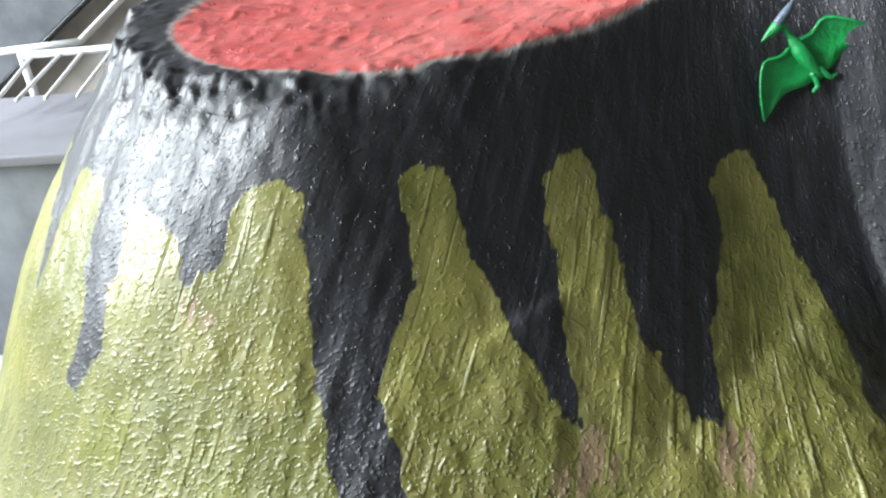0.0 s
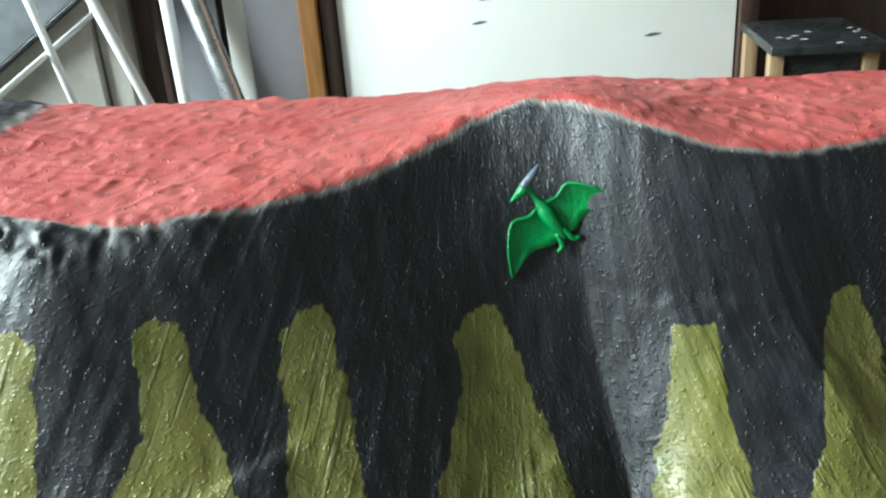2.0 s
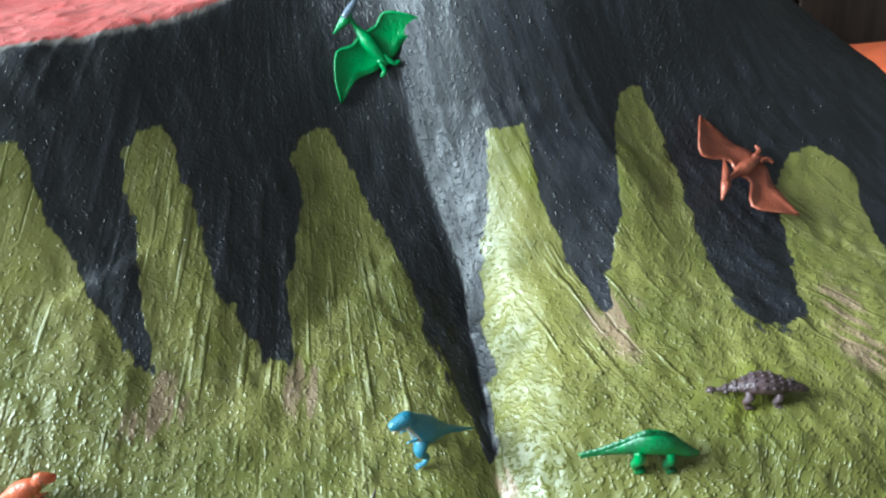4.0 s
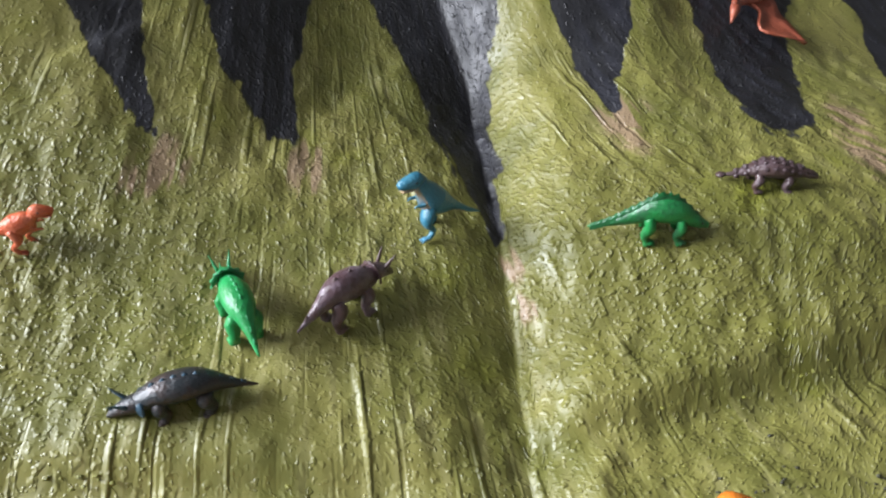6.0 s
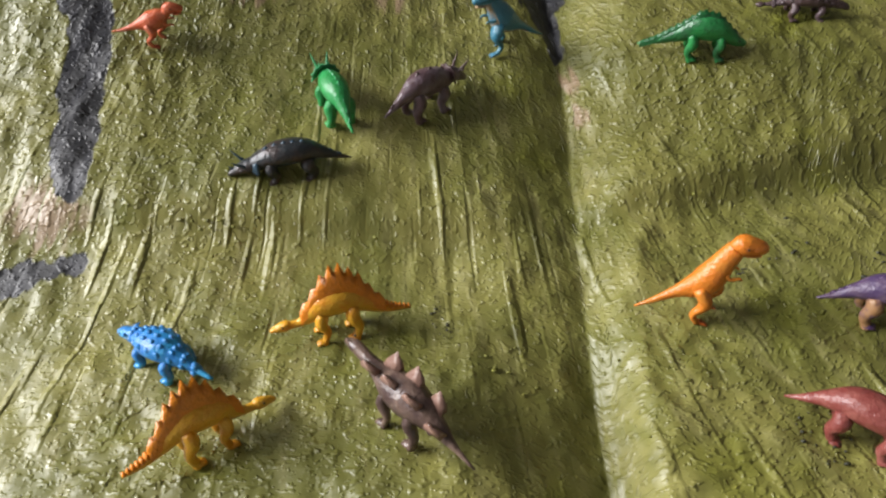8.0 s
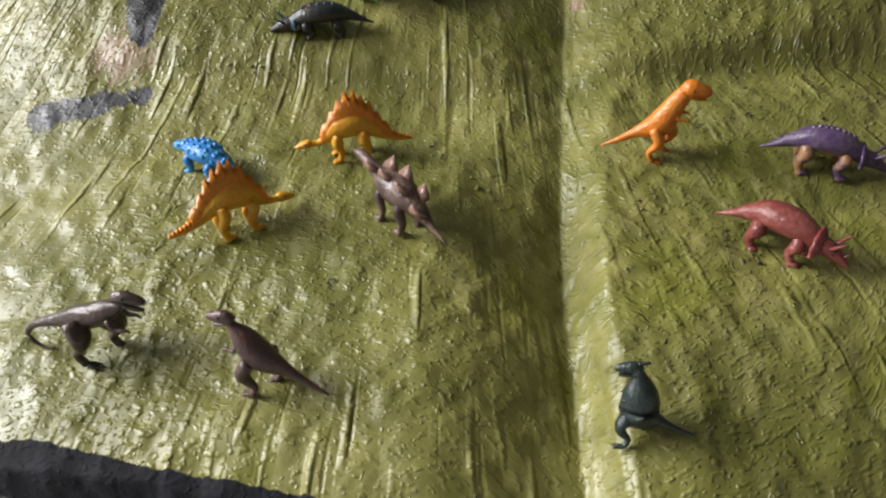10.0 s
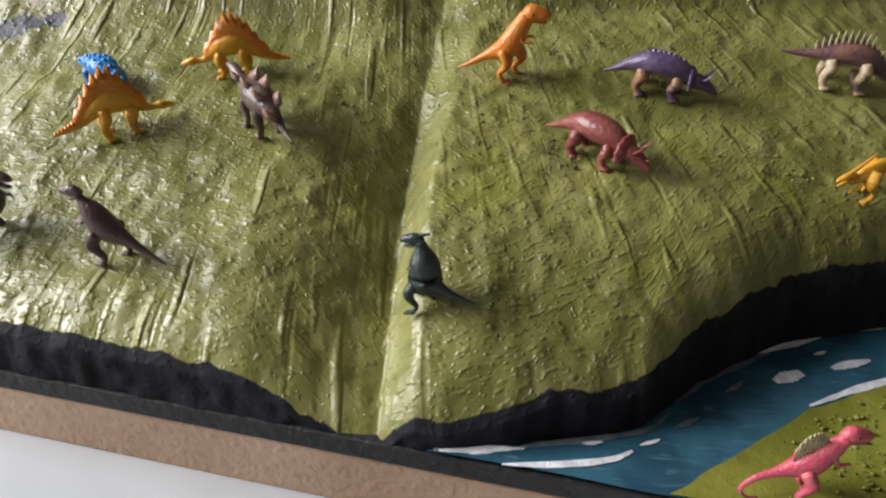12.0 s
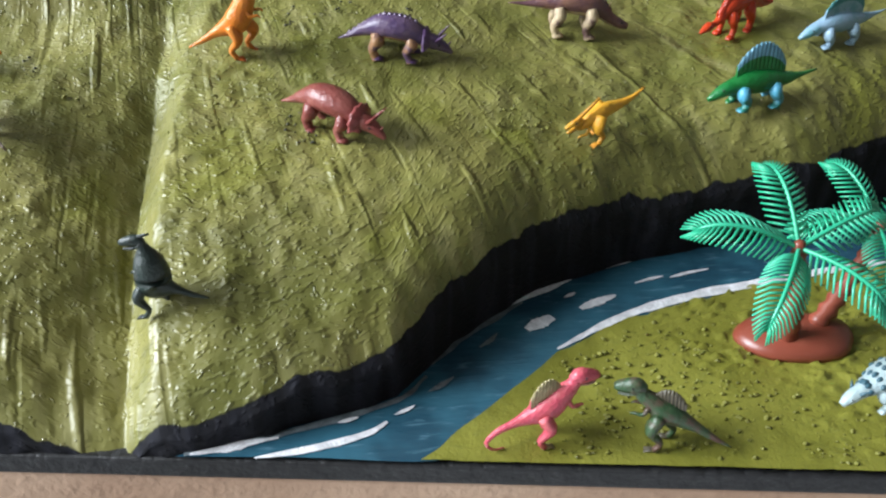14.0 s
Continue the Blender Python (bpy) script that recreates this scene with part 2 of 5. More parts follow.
def panel_material():
    n = Nodes("white_panel")
    place = n.place()
    scuff = n.noise(1.0, 4, n.stretch(place, 6, 6, 26), 0.65, 0.8)
    patch = n.noise(3.0, 4, place)
    col = n.mix(n.span(patch, 0.3, 0.7), (0.80, 0.785, 0.74), (0.86, 0.85, 0.82))
    col = n.mix(n.span(scuff, 0.66, 0.78, 0.0, 0.35), col, (0.42, 0.38, 0.33))
    return n.done(col, 0.45, n.bump(patch, 0.001))


MOUNTAIN, MEADOW, WATER = mountain_material(), meadow_material(), water_material()
BLACK_PAINT = plain("black_paint", (0.007, 0.007, 0.0075), 0.6, 0.4, 40, 0.0012)
WHITE_PAINT = plain("white_paint", (0.66, 0.66, 0.68), 0.4, 0.25, 120, 0.0006)
GREY_PAINT = plain("grey_wash", (0.10, 0.12, 0.13), 0.4, 0.5, 160, 0.0006)
GRIT = plain("grit_paint", (0.160, 0.158, 0.026), 0.5, 0.35, 200, 0.0006)
DARK_GRIT = plain("dark_grit_paint", (0.028, 0.028, 0.014), 0.5, 0.4, 200, 0.0004)
FIBREBOARD = board_edge_material()
PANEL = panel_material()
# wall, ceiling and floor tones are set dark to cut the bounced light
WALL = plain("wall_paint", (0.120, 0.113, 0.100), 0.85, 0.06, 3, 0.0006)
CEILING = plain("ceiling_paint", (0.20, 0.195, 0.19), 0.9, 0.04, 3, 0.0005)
FLOOR = plain("floor_tile", (0.14, 0.125, 0.11), 0.4, 0.12, 5, 0.0003)
TABLE_WHITE = plain("white_laminate", (0.56, 0.57, 0.58), 0.35, 0.05, 4, 0.0002)
OAK = wood_material("varnished_wood", (0.36, 0.17, 0.05), (0.20, 0.085, 0.022), (14, 14, 1))
DARK_WOOD = wood_material("dark_wood", (0.060, 0.034, 0.024), (0.030, 0.017, 0.012), (14, 14, 1))
RAW_WOOD = wood_material("raw_wood", (0.36, 0.24, 0.13), (0.24, 0.15, 0.08), (14, 14, 1), 0.6)
LILAC = plain("grey_board", (0.23, 0.225, 0.25), 0.6, 0.08, 5, 0.0004)
STEEL = plain("steel", (0.55, 0.56, 0.58), 0.30, 0.15, 10, 0.0, 0.9)
WIRE = plain("white_wire", (0.80, 0.80, 0.80), 0.35, 0.05, 10)
GREY_SHEET = plain("grey_sheet", (0.20, 0.21, 0.23), 0.5, 0.25, 6, 0.001)
PALE_SHEET = plain("pale_sheet", (0.46, 0.43, 0.38), 0.6, 0.15, 7, 0.001)
BLACK_TOP = plain("black_bench", (0.022, 0.024, 0.024), 0.3, 0.4, 16, 0.0006)

# ---- the form of the land ----
# contour rings of the mountain: radius from the crater's axis, by bearing (degrees from the front), one row a height
AXIS_X, AXIS_Y = 0.10, 0.56
BEARINGS = (-62, -46, -32, -20, -8, 4, 16, 28, 42, 53, 66)
RINGS = {
    0.00: (0.589, 0.608, 0.627, 0.643, 0.653, 0.655, 0.672, 0.675, 0.690, 0.696, 0.700),
    0.03: (0.560, 0.565, 0.572, 0.582, 0.600, 0.616, 0.640, 0.626, 0.655, 0.661, 0.665),
    0.06: (0.535, 0.529, 0.522, 0.518, 0.518, 0.552, 0.578, 0.582, 0.600, 0.605, 0.610),
    0.09: (0.510, 0.497, 0.482, 0.463, 0.443, 0.432, 0.468, 0.500, 0.525, 0.535, 0.545),
    0.13: (0.483, 0.464, 0.445, 0.420, 0.391, 0.374, 0.379, 0.418, 0.474, 0.500, 0.540),
    0.17: (0.458, 0.429, 0.400, 0.364, 0.328, 0.305, 0.332, 0.391, 0.440, 0.464, 0.480),
    0.21: (0.440, 0.410, 0.369, 0.327, 0.281, 0.238, 0.242, 0.268, 0.324, 0.358, 0.425),
    0.26: (0.412, 0.386, 0.331, 0.270, 0.228, 0.190, 0.188, 0.214, 0.249, 0.287, 0.385),
    0.31: (0.372, 0.351, 0.295, 0.228, 0.182, 0.165, 0.168, 0.191, 0.229, 0.268, 0.318),
    0.35: (0.342, 0.314, 0.250, 0.190, 0.153, 0.138, 0.146, 0.173, 0.214, 0.257, 0.288),
    0.40: (0.315, 0.285, 0.215, 0.160, 0.125, 0.105, 0.112, 0.150, 0.196, 0.232, 0.262),
}


def bell(v, mid, wide):
    return np.exp(-(((v - mid) / wide) ** 2))


def flank(x, y):
    """The mountain's outer slope, going on above the crater's lip."""
    bearing = np.degrees(np.arctan2(x - AXIS_X, AXIS_Y - y))
    reach = np.hypot(x - AXIS_X, y - AXIS_Y)
    fine = np.arange(-190.0, 190.5, 1.0)
    kernel = np.exp(-((np.arange(-9, 10) / 5.0) ** 2))
    heights = list(RINGS)
    rings = []
    for h in heights:
        row = np.interp(fine, (-190, -120, -80) + BEARINGS + (80, 120, 190), (RINGS[h][0] * 0.8,) * 2 + (RINGS[h][0] * 0.97,) + RINGS[h] + (RINGS[h][-1],) + (RINGS[h][-1] * 0.85,) * 2)
        row = np.convolve(np.pad(row, 9, mode="edge"), kernel / kernel.sum(), mode="valid")
        rings.append(np.interp(bearing, fine, row))
    z = np.zeros_like(x)
    for k in range(len(heights) - 1):
        for off in (-0.014, -0.007, 0.0, 0.007, 0.014):
            z = z + 0.2 * (heights[k + 1] - heights[k]) * np.clip((rings[k] - reach - off) / (rings[k] - rings[k + 1]), 0, 1)
    # the crease between the two lobes, and their swellings
    crease = np.interp(y, (-0.07, 0.03, 0.10, 0.17, 0.25, 0.34, 0.39, 0.43), (0.184, 0.178, 0.177, 0.180, 0.182, 0.178, 0.158, 0.148))
    depth = np.interp(y, (-0.07, -0.05, 0.035, 0.08, 0.11, 0.17, 0.25, 0.30, 0.335, 0.365, 0.40, 0.43), (0.015, 0.026, 0.028, 0.023, 0.011, 0.012, 0.018, 0.022, 0.022, 0.014, 0.004, 0.0))
    d = x - crease
    wide = np.where(d > 0, np.interp(y, (0.05, 0.20, 0.28), (0.015, 0.030, 0.034)), np.interp(y, (0.07, 0.14), (0.062, 0.034)))
    ramp = np.clip(1 - np.sqrt(d * d + 0.000012) / wide, 0, 1)
    bowl = np.exp(-np.abs(d / np.interp(y, (0.05, 0.15, 0.34), (0.020, 0.020, 0.024))) ** 1.3)
    z = z - depth * np.where((d < 0) & (y > 0.14), bowl, ramp ** 1.4)
    z = z + (0.06 * np.clip(x - 0.36, 0, 0.08) + 0.29 * np.clip(x - 0.44, 0, 0.22)) * np.interp(y, (0.22, 0.34), (1, 0))
    # above it the right lobe stands out sharply from behind the left one
    rise = 0.035 * (1 - np.exp(-np.maximum(d, 0) / 0.026))
    fold = np.where(d > 0, rise * np.exp(-((np.maximum(d - 0.080, 0) / 0.032) ** 2)), 0.0)
    z = z + fold * np.interp(y, (0.285, 0.33, 0.36, 0.385, 0.41, 0.43), (0.0, 0.4, 0.65, 0.65, 0.3, 0.0)) + 0.011 * bell(x, -0.085, 0.035) * bell(y, 0.315, 0.03)
    return z


def lava_top(x, y):
    """The filled crater: nearly flat, with a swell behind the crease."""
    swell = np.interp(y, (0.38, 0.43, 0.48, 0.53), (0.016, 0.021, 0.011, 0.006))
    z = 0.345 + 0.10 * np.clip(y - 0.36, 0, 0.085) + swell * bell(x, 0.15, 0.065) + 0.003 * bell(x, 0.32, 0.1)
    z = z + 0.012 * bell(x, -0.225, 0.05) * bell(y, 0.47, 0.07)
    return z - 0.7 * np.clip(y - 0.525, 0, 1)

# ---- the room ----
ROOM = (-3.35, -2.4, -0.80, 2.4, 1.62, 2.95)


def room():
    x0, y0, z0, x1, y1, z1 = ROOM
    w = 0.12
    def slab(name, *b, mat=WALL, label="", cat="wall"):
        return thing(name, box(bmesh.new(), *b), mat, label, cat, kind="structure", smooth=False)
    # mostly unseen shell, darker than cream or white paint so little light bounces back
    slab("floor", x0 - w, y0 - w, z0 - w, x1 + w, y1 + w, z0, mat=FLOOR, label="grey-brown floor of the workroom, darkened to bounce less light", cat="floor")
    slab("ceiling", x0 - w, y0 - w, z1, x1 + w, y1 + w, z1 + w, mat=CEILING, label="unseen mid-grey ceiling of the workroom, darkened to bounce less light", cat="ceiling")
    slab("wall_back", x0 - w, y1, z0, x1 + w, y1 + w, z1, label="dark grey wall behind the furniture, bouncing little light")
    slab("wall_front", x0 - w, y0 - w, z0, x1 + w, y0, z1, label="unseen dark grey wall, bouncing little light")
    slab("wall_right", x1, y0, z0, x1 + w, y1, z1, label="unseen dark grey wall, bouncing little light")
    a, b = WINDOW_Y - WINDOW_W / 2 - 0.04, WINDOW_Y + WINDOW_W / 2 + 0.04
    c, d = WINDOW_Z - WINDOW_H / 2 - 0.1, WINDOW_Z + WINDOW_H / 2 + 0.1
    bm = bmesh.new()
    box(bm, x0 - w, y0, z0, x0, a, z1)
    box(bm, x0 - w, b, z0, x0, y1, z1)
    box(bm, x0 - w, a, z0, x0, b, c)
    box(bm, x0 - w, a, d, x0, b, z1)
    thing("wall_left", bm, WALL, "unseen dark grey wall with a window opening", "wall", kind="structure", smooth=False)
    win = holder("window_1", "white-framed window letting in dull daylight", "window", kind="structure", at=(x0, WINDOW_Y, c))
    bm = bmesh.new()
    box(bm, x0 - 0.09, a, c, x0 - 0.04, a + 0.04, d)
    box(bm, x0 - 0.09, b - 0.04, c, x0 - 0.04, b, d)
    box(bm, x0 - 0.09, a + 0.04, d - 0.04, x0 - 0.04, b - 0.04, d)
    box(bm, x0 - 0.09, a + 0.04, c, x0 - 0.04, b - 0.04, c + 0.04)
    part("window_frame", bm, WIRE, win, smooth=False)
    part("window_sill", box(bmesh.new(), x0 - 0.03, a + 0.002, c - 0.03, x0 + 0.09, b - 0.002, c - 0.002, 0.004), WIRE, win)


room()

# ---- the diorama: board, mountain, river, meadow ----
EDGE_AT, EDGE_SLOPE = -0.048, -0.143   # the board's front edge: y = EDGE_AT + EDGE_SLOPE x
BOARD_THICK, BLACK_EDGE = 0.036, 0.0105
BANK = ((-0.5, -0.5), (0.185, -0.5), (0.205, -0.077), (0.245, -0.067), (0.285, -0.054), (0.311, -0.021), (0.355, 0.015), (0.401, 0.033), (0.443, 0.043), (0.50, 0.052), (0.58, 0.082), (0.80, 0.17))


def front_line(x):
    """Where the mountain ends towards the viewer: the board's edge or the river bank."""
    bank = np.interp(x, [p[0] for p in BANK], [p[1] for p in BANK])
    return np.maximum(EDGE_AT + EDGE_SLOPE * x + 0.0015, bank + 0.0010 * vnoise(x * 60, x * 0 + 3, 5))


def ground(x, y):
    x, y = np.asarray(x, float), np.asarray(y, float)
    return np.maximum(np.minimum(flank(x, y), lava_top(x, y)), 0)


# lava runs: rows of x, height, half width, from the top down to the tip
RUNS = (
    ((-0.222, 0.318, 0.018), (-0.226, 0.290, 0.010), (-0.236, 0.262, 0.005), (-0.243, 0.247, 0.002)),
    ((-0.178, 0.318, 0.020), (-0.178, 0.298, 0.0115), (-0.183, 0.280, 0.013), (-0.189, 0.262, 0.0105), (-0.190, 0.240, 0.009), (-0.205, 0.220, 0.006)),
    ((-0.126, 0.322, 0.030), (-0.126, 0.305, 0.018), (-0.128, 0.285, 0.014), (-0.133, 0.275, 0.007)),
    ((-0.060, 0.318, 0.026), (-0.060, 0.304, 0.0215), (-0.058, 0.287, 0.023), (-0.0575, 0.266, 0.0235), (-0.062, 0.244, 0.017), (-0.0615, 0.226, 0.0135), (-0.056, 0.208, 0.017), (-0.046, 0.190, 0.011), (-0.046, 0.147, 0.013), (-0.045, 0.132, 0.010)),
    ((-0.095, 0.093, 0.007), (-0.060, 0.100, 0.006), (-0.036, 0.103, 0.004)),
    ((0.002, 0.318, 0.032), (0.001, 0.293, 0.0200), (0.0025, 0.278, 0.0185), (0.0125, 0.254, 0.0145), (0.018, 0.238, 0.011), (0.0235, 0.222, 0.0065), (0.031, 0.209, 0.003)),
    ((0.068, 0.312, 0.038), (0.0715, 0.272, 0.0245), (0.0745, 0.256, 0.0255), (0.0755, 0.238, 0.0205), (0.0775, 0.223, 0.0135), (0.083, 0.207, 0.010), (0.089, 0.199, 0.004)),
    ((0.156, 0.302, 0.052), (0.161, 0.258, 0.0365), (0.1655, 0.243, 0.0315), (0.1685, 0.216, 0.0225), (0.170, 0.198, 0.018), (0.1755, 0.181, 0.0125), (0.177, 0.172, 0.008), (0.179, 0.158, 0.005)),
    ((0.242, 0.308, 0.040), (0.2415, 0.266, 0.0245), (0.242, 0.242, 0.022), (0.241, 0.220, 0.013), (0.2425, 0.207, 0.006)),
    ((0.330, 0.300, 0.052), (0.329, 0.262, 0.037), (0.326, 0.240, 0.030), (0.3265, 0.215, 0.0255), (0.3255, 0.206, 0.0175), (0.338, 0.195, 0.004)),
    ((0.440, 0.290, 0.060), (0.425, 0.240, 0.025), (0.405, 0.204, 0.004)),
)
TOPS = ((-0.40, 0.30), (-0.26, 0.305), (-0.198, 0.304), (-0.158, 0.294), (-0.093, 0.308), (-0.029, 0.306), (0.034, 0.300), (0.110, 0.281), (0.206, 0.278), (0.280, 0.288), (0.378, 0.246), (0.48, 0.24), (0.60, 0.24))
BARE = ((0.032, 0.196, 0.016), (0.094, 0.188, 0.014), (0.246, 0.199, 0.016), (0.358, 0.189, 0.016), (0.184, 0.150, 0.008), (0.186, 0.138, 0.009), (-0.055, 0.118, 0.022), (-0.13, 0.258, 0.012))


def run_depth(x, z, run):
    """How deep a place lies inside a lava run, in metres (negative outside)."""
    best = np.full_like(x, -1.0)
    for (xa, za, wa), (xb, zb, wb) in zip(run, run[1:]):
        dx, dz = xb - xa, zb - za
        t = np.clip(((x - xa) * dx + (z - za) * dz) / (dx * dx + dz * dz), 0, 1)
        best = np.maximum(best, wa + (wb - wa) * t - 0.002 - np.hypot(x - xa - t * dx, z - za - t * dz))
    return best


def mountain(parent):
    nx, ny, skirt = 900, 560, 6
    xs = np.linspace(-0.40, 0.76, nx)
    s = np.linspace(0, 1, ny) ** 1.12
    x = np.repeat(xs[:, None], ny, 1)
    front = front_line(xs)[:, None]
    y = front + (0.72 - front) * s[None, :]
    out, top = flank(x, y), lava_top(x, y)
    z = np.minimum(out, top) - 0.004 * np.exp(-np.abs(out - top) / 0.006)
    bearing, reach = np.arctan2(x - AXIS_X, AXIS_Y - y), np.hypot(x - AXIS_X, y - AXIS_Y)
    # hand-laid plaster: lumps, drawn-out ridges, two laid steps, ragged crater lip
    across = bearing * 0.35
    z = z - np.interp(x, (0.0, 0.18, 0.21, 0.25, 0.33, 0.36, 0.45), (0.004, 0.012, 0.008, 0.006, 0.014, 0.019, 0.017)) * np.exp(-(y - front) / 0.011)
    d = y - np.where(x > 0.17, 0.170 + 0.16 * (x - 0.24), 0.152)
    z = z + np.interp(x, (-0.08, 0.0, 0.12, 0.16, 0.20, 0.24, 0.40, 0.5), (0.0, 0.004, 0.004, 0.0, 0.003, 0.007, 0.007, 0.0)) * np.tanh(d / 0.0035) * np.exp(-((d / 0.030) ** 2))
    rough = 0.0014 * vnoise(x * 55, y * 55, 1) + 0.0007 * vnoise(x * 140, y * 140, 2)
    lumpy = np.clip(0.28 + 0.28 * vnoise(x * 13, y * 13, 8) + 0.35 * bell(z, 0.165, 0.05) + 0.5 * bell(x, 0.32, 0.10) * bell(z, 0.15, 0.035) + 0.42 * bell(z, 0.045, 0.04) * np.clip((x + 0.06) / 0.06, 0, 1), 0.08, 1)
    for k, (fa, fr, tall) in enumerate(((190, 120, 0.0014), (130, 170, 0.0010))):
        rough += tall * lumpy * np.clip(vnoise(across * fa + 0.6 * vnoise(x * 60, y * 60, 40 + k), reach * fr, 6 + k) - 0.12, 0, 1)
    rough += 0.0006 * lumpy * vnoise(x * 210 + vnoise(x * 70, y * 70, 72), y * 160, 73) + 0.0014 * bell(x, 0.32, 0.10) * bell(z, 0.15, 0.035) * vnoise(x * 170, y * 150, 71)
    drawn = np.clip(0.2 + vnoise(x * 16, y * 16, 18), 0, 1) * (1 - 0.65 * lumpy)
    for k, (fa, fr, tall) in enumerate(((190, 13, 0.0010), (130, 10, 0.0010))):
        bend = 0.3 * vnoise(x * 25, y * 25, 60 + k)
        rough += tall * drawn * np.clip((vnoise(across * fa + bend, reach * fr, 30 + k) - 0.42) / 0.25, 0, 1)
    calm = np.clip((out - top) / 0.01, 0, 1)
    rough = rough * (1 - 0.45 * calm) + calm * (0.0012 * np.clip(vnoise(x * 60 - y * 25, y * 260 + x * 40, 52) - 0.1, 0, 1) + 0.0010 * np.clip(vnoise(x * 190 + vnoise(x * 90, y * 90, 55), y * 150, 53), 0, 1))
    lip = np.exp(-((out - top) / 0.016) ** 2) * np.clip((0.02 - x) / 0.12, 0, 1)
    rough += lip * (0.0030 * vnoise(x * 85 + vnoise(x * 90, y * 90, 14), y * 85 + vnoise(x * 80, y * 80, 15), 11) + 0.0026 * vnoise(x * 210 + vnoise(x * 110, y * 110, 16), y * 210, 12))
    # edges of the plaster sheets higher up: a ledge on either lobe and a crack
    ledge = z - np.where(x < 0.165, 0.196 + 0.42 * (x - 0.085), 0.214) - 0.003 * vnoise(x * 45, x * 0, 33)
    rough -= 0.0013 * np.tanh(ledge / 0.004) * np.exp(-((ledge / 0.020) ** 2)) * np.interp(x, (0.03, 0.08, 0.14, 0.16, 0.18, 0.19, 0.26, 0.30), (0, 1, 1, 0, 0, 0.8, 0.8, 0)) * (out < top)
    crack = z - 0.287 - 0.002 * vnoise(x * 90, x * 0, 34) - 0.10 * np.abs(x - 0.185)
    rough -= 0.0018 * np.exp(-((crack / 0.0022) ** 2)) * np.interp(x, (0.155, 0.165, 0.225, 0.25), (0, 1, 1, 0))
    notch = z - 0.246 - 0.35 * (x - 0.01)
    rough -= 0.0018 * np.tanh(notch / 0.003) * np.exp(-((notch / 0.014) ** 2)) * np.interp(x, (-0.02, -0.005, 0.025, 0.04), (0, 1, 1, 0))
    # scraped furrows down the widest lava run
    rough += 0.0022 * bell(x, -0.058, 0.022) * bell(z, 0.235, 0.06) * np.clip(vnoise(across * 210 + 0.5 * vnoise(x * 50, y * 50, 36), reach * 30, 37), -0.4, 1)
    z = np.where(out > 0.001, z + rough * np.clip(out / 0.01, 0, 1), -0.012)
    # paint, as distances from its edges
    black = np.maximum.reduce([run_depth(x, z, r) for r in RUNS] + [(z - np.maximum.reduce([top_z - 26 * (x - top_x) ** 2 for top_x, top_z in TOPS])) * 0.8])
    foot = front + np.interp(x, (-0.05, 0.03, 0.12, 0.17, 0.20, 0.24, 0.30, 0.5), (0.009, 0.004, 0.003, 0.000, 0.002, 0.003, 0.003, 0.002)) - y
    black = np.maximum(black, 2.2 * foot + 0.001)
    inside = (out - top) - 0.004 - np.interp(x, (-0.20, -0.13, -0.05), (0.044, 0.026, 0.0))
    red = np.clip(inside, -0.05, 0.05)
    bare = np.zeros_like(x)
    for bx, bz, r in BARE:
        bare = np.maximum(bare, np.exp(-((x - bx) / r) ** 2 - ((z - bz) / (0.8 * r)) ** 2))
    # the cut front face down to the board
    drop = np.linspace(0, 1, skirt + 1)[:-1]
    zs = -0.002 + (z[:, :1] + 0.002) * drop[None, :]
    ys = front + 0.0012 * vnoise(np.repeat(xs[:, None], skirt, 1) * 160, zs * 160, 13)
    def joined(a, b):
        return np.concatenate([a, b], 1)
    X, Y, Z = joined(np.repeat(xs[:, None], skirt, 1), x), joined(ys, y), joined(zs, z)
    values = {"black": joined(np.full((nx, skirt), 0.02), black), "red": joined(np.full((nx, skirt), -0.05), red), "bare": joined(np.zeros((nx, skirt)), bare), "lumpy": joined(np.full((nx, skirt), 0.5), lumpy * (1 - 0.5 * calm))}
    base = np.minimum(out, top)
    run = np.concatenate([np.zeros((nx, 1)), np.cumsum(np.hypot(np.diff(y, axis=1), np.diff(base, axis=1)), 1)], 1)
    flow = np.stack([joined(np.repeat(across[:, :1], skirt, 1), across), joined(zs - z[:, :1], run), 0 * X], -1)
    rows = ny + skirt
    index = np.arange(nx * rows).reshape(nx, rows)
    quads = np.stack([index[:-1, :-1], index[1:, :-1], index[1:, 1:], index[:-1, 1:]], -1).reshape(-1, 4)
    data = bpy.data.meshes.new("mountain")
    data.from_pydata(np.stack([X, Y, Z], -1).reshape(-1, 3).tolist(), [], quads.tolist())
    for key, v in values.items():
        data.attributes.new(key, "FLOAT", "POINT").data.foreach_set("value", v.ravel().astype(np.float32))
    data.attributes.new("flow", "FLOAT_VECTOR", "POINT").data.foreach_set("vector", flow.reshape(-1, 3).ravel().astype(np.float32))
    data.materials.append(MOUNTAIN)
    data.shade_smooth()
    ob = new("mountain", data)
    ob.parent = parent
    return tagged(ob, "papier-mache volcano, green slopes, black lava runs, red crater")


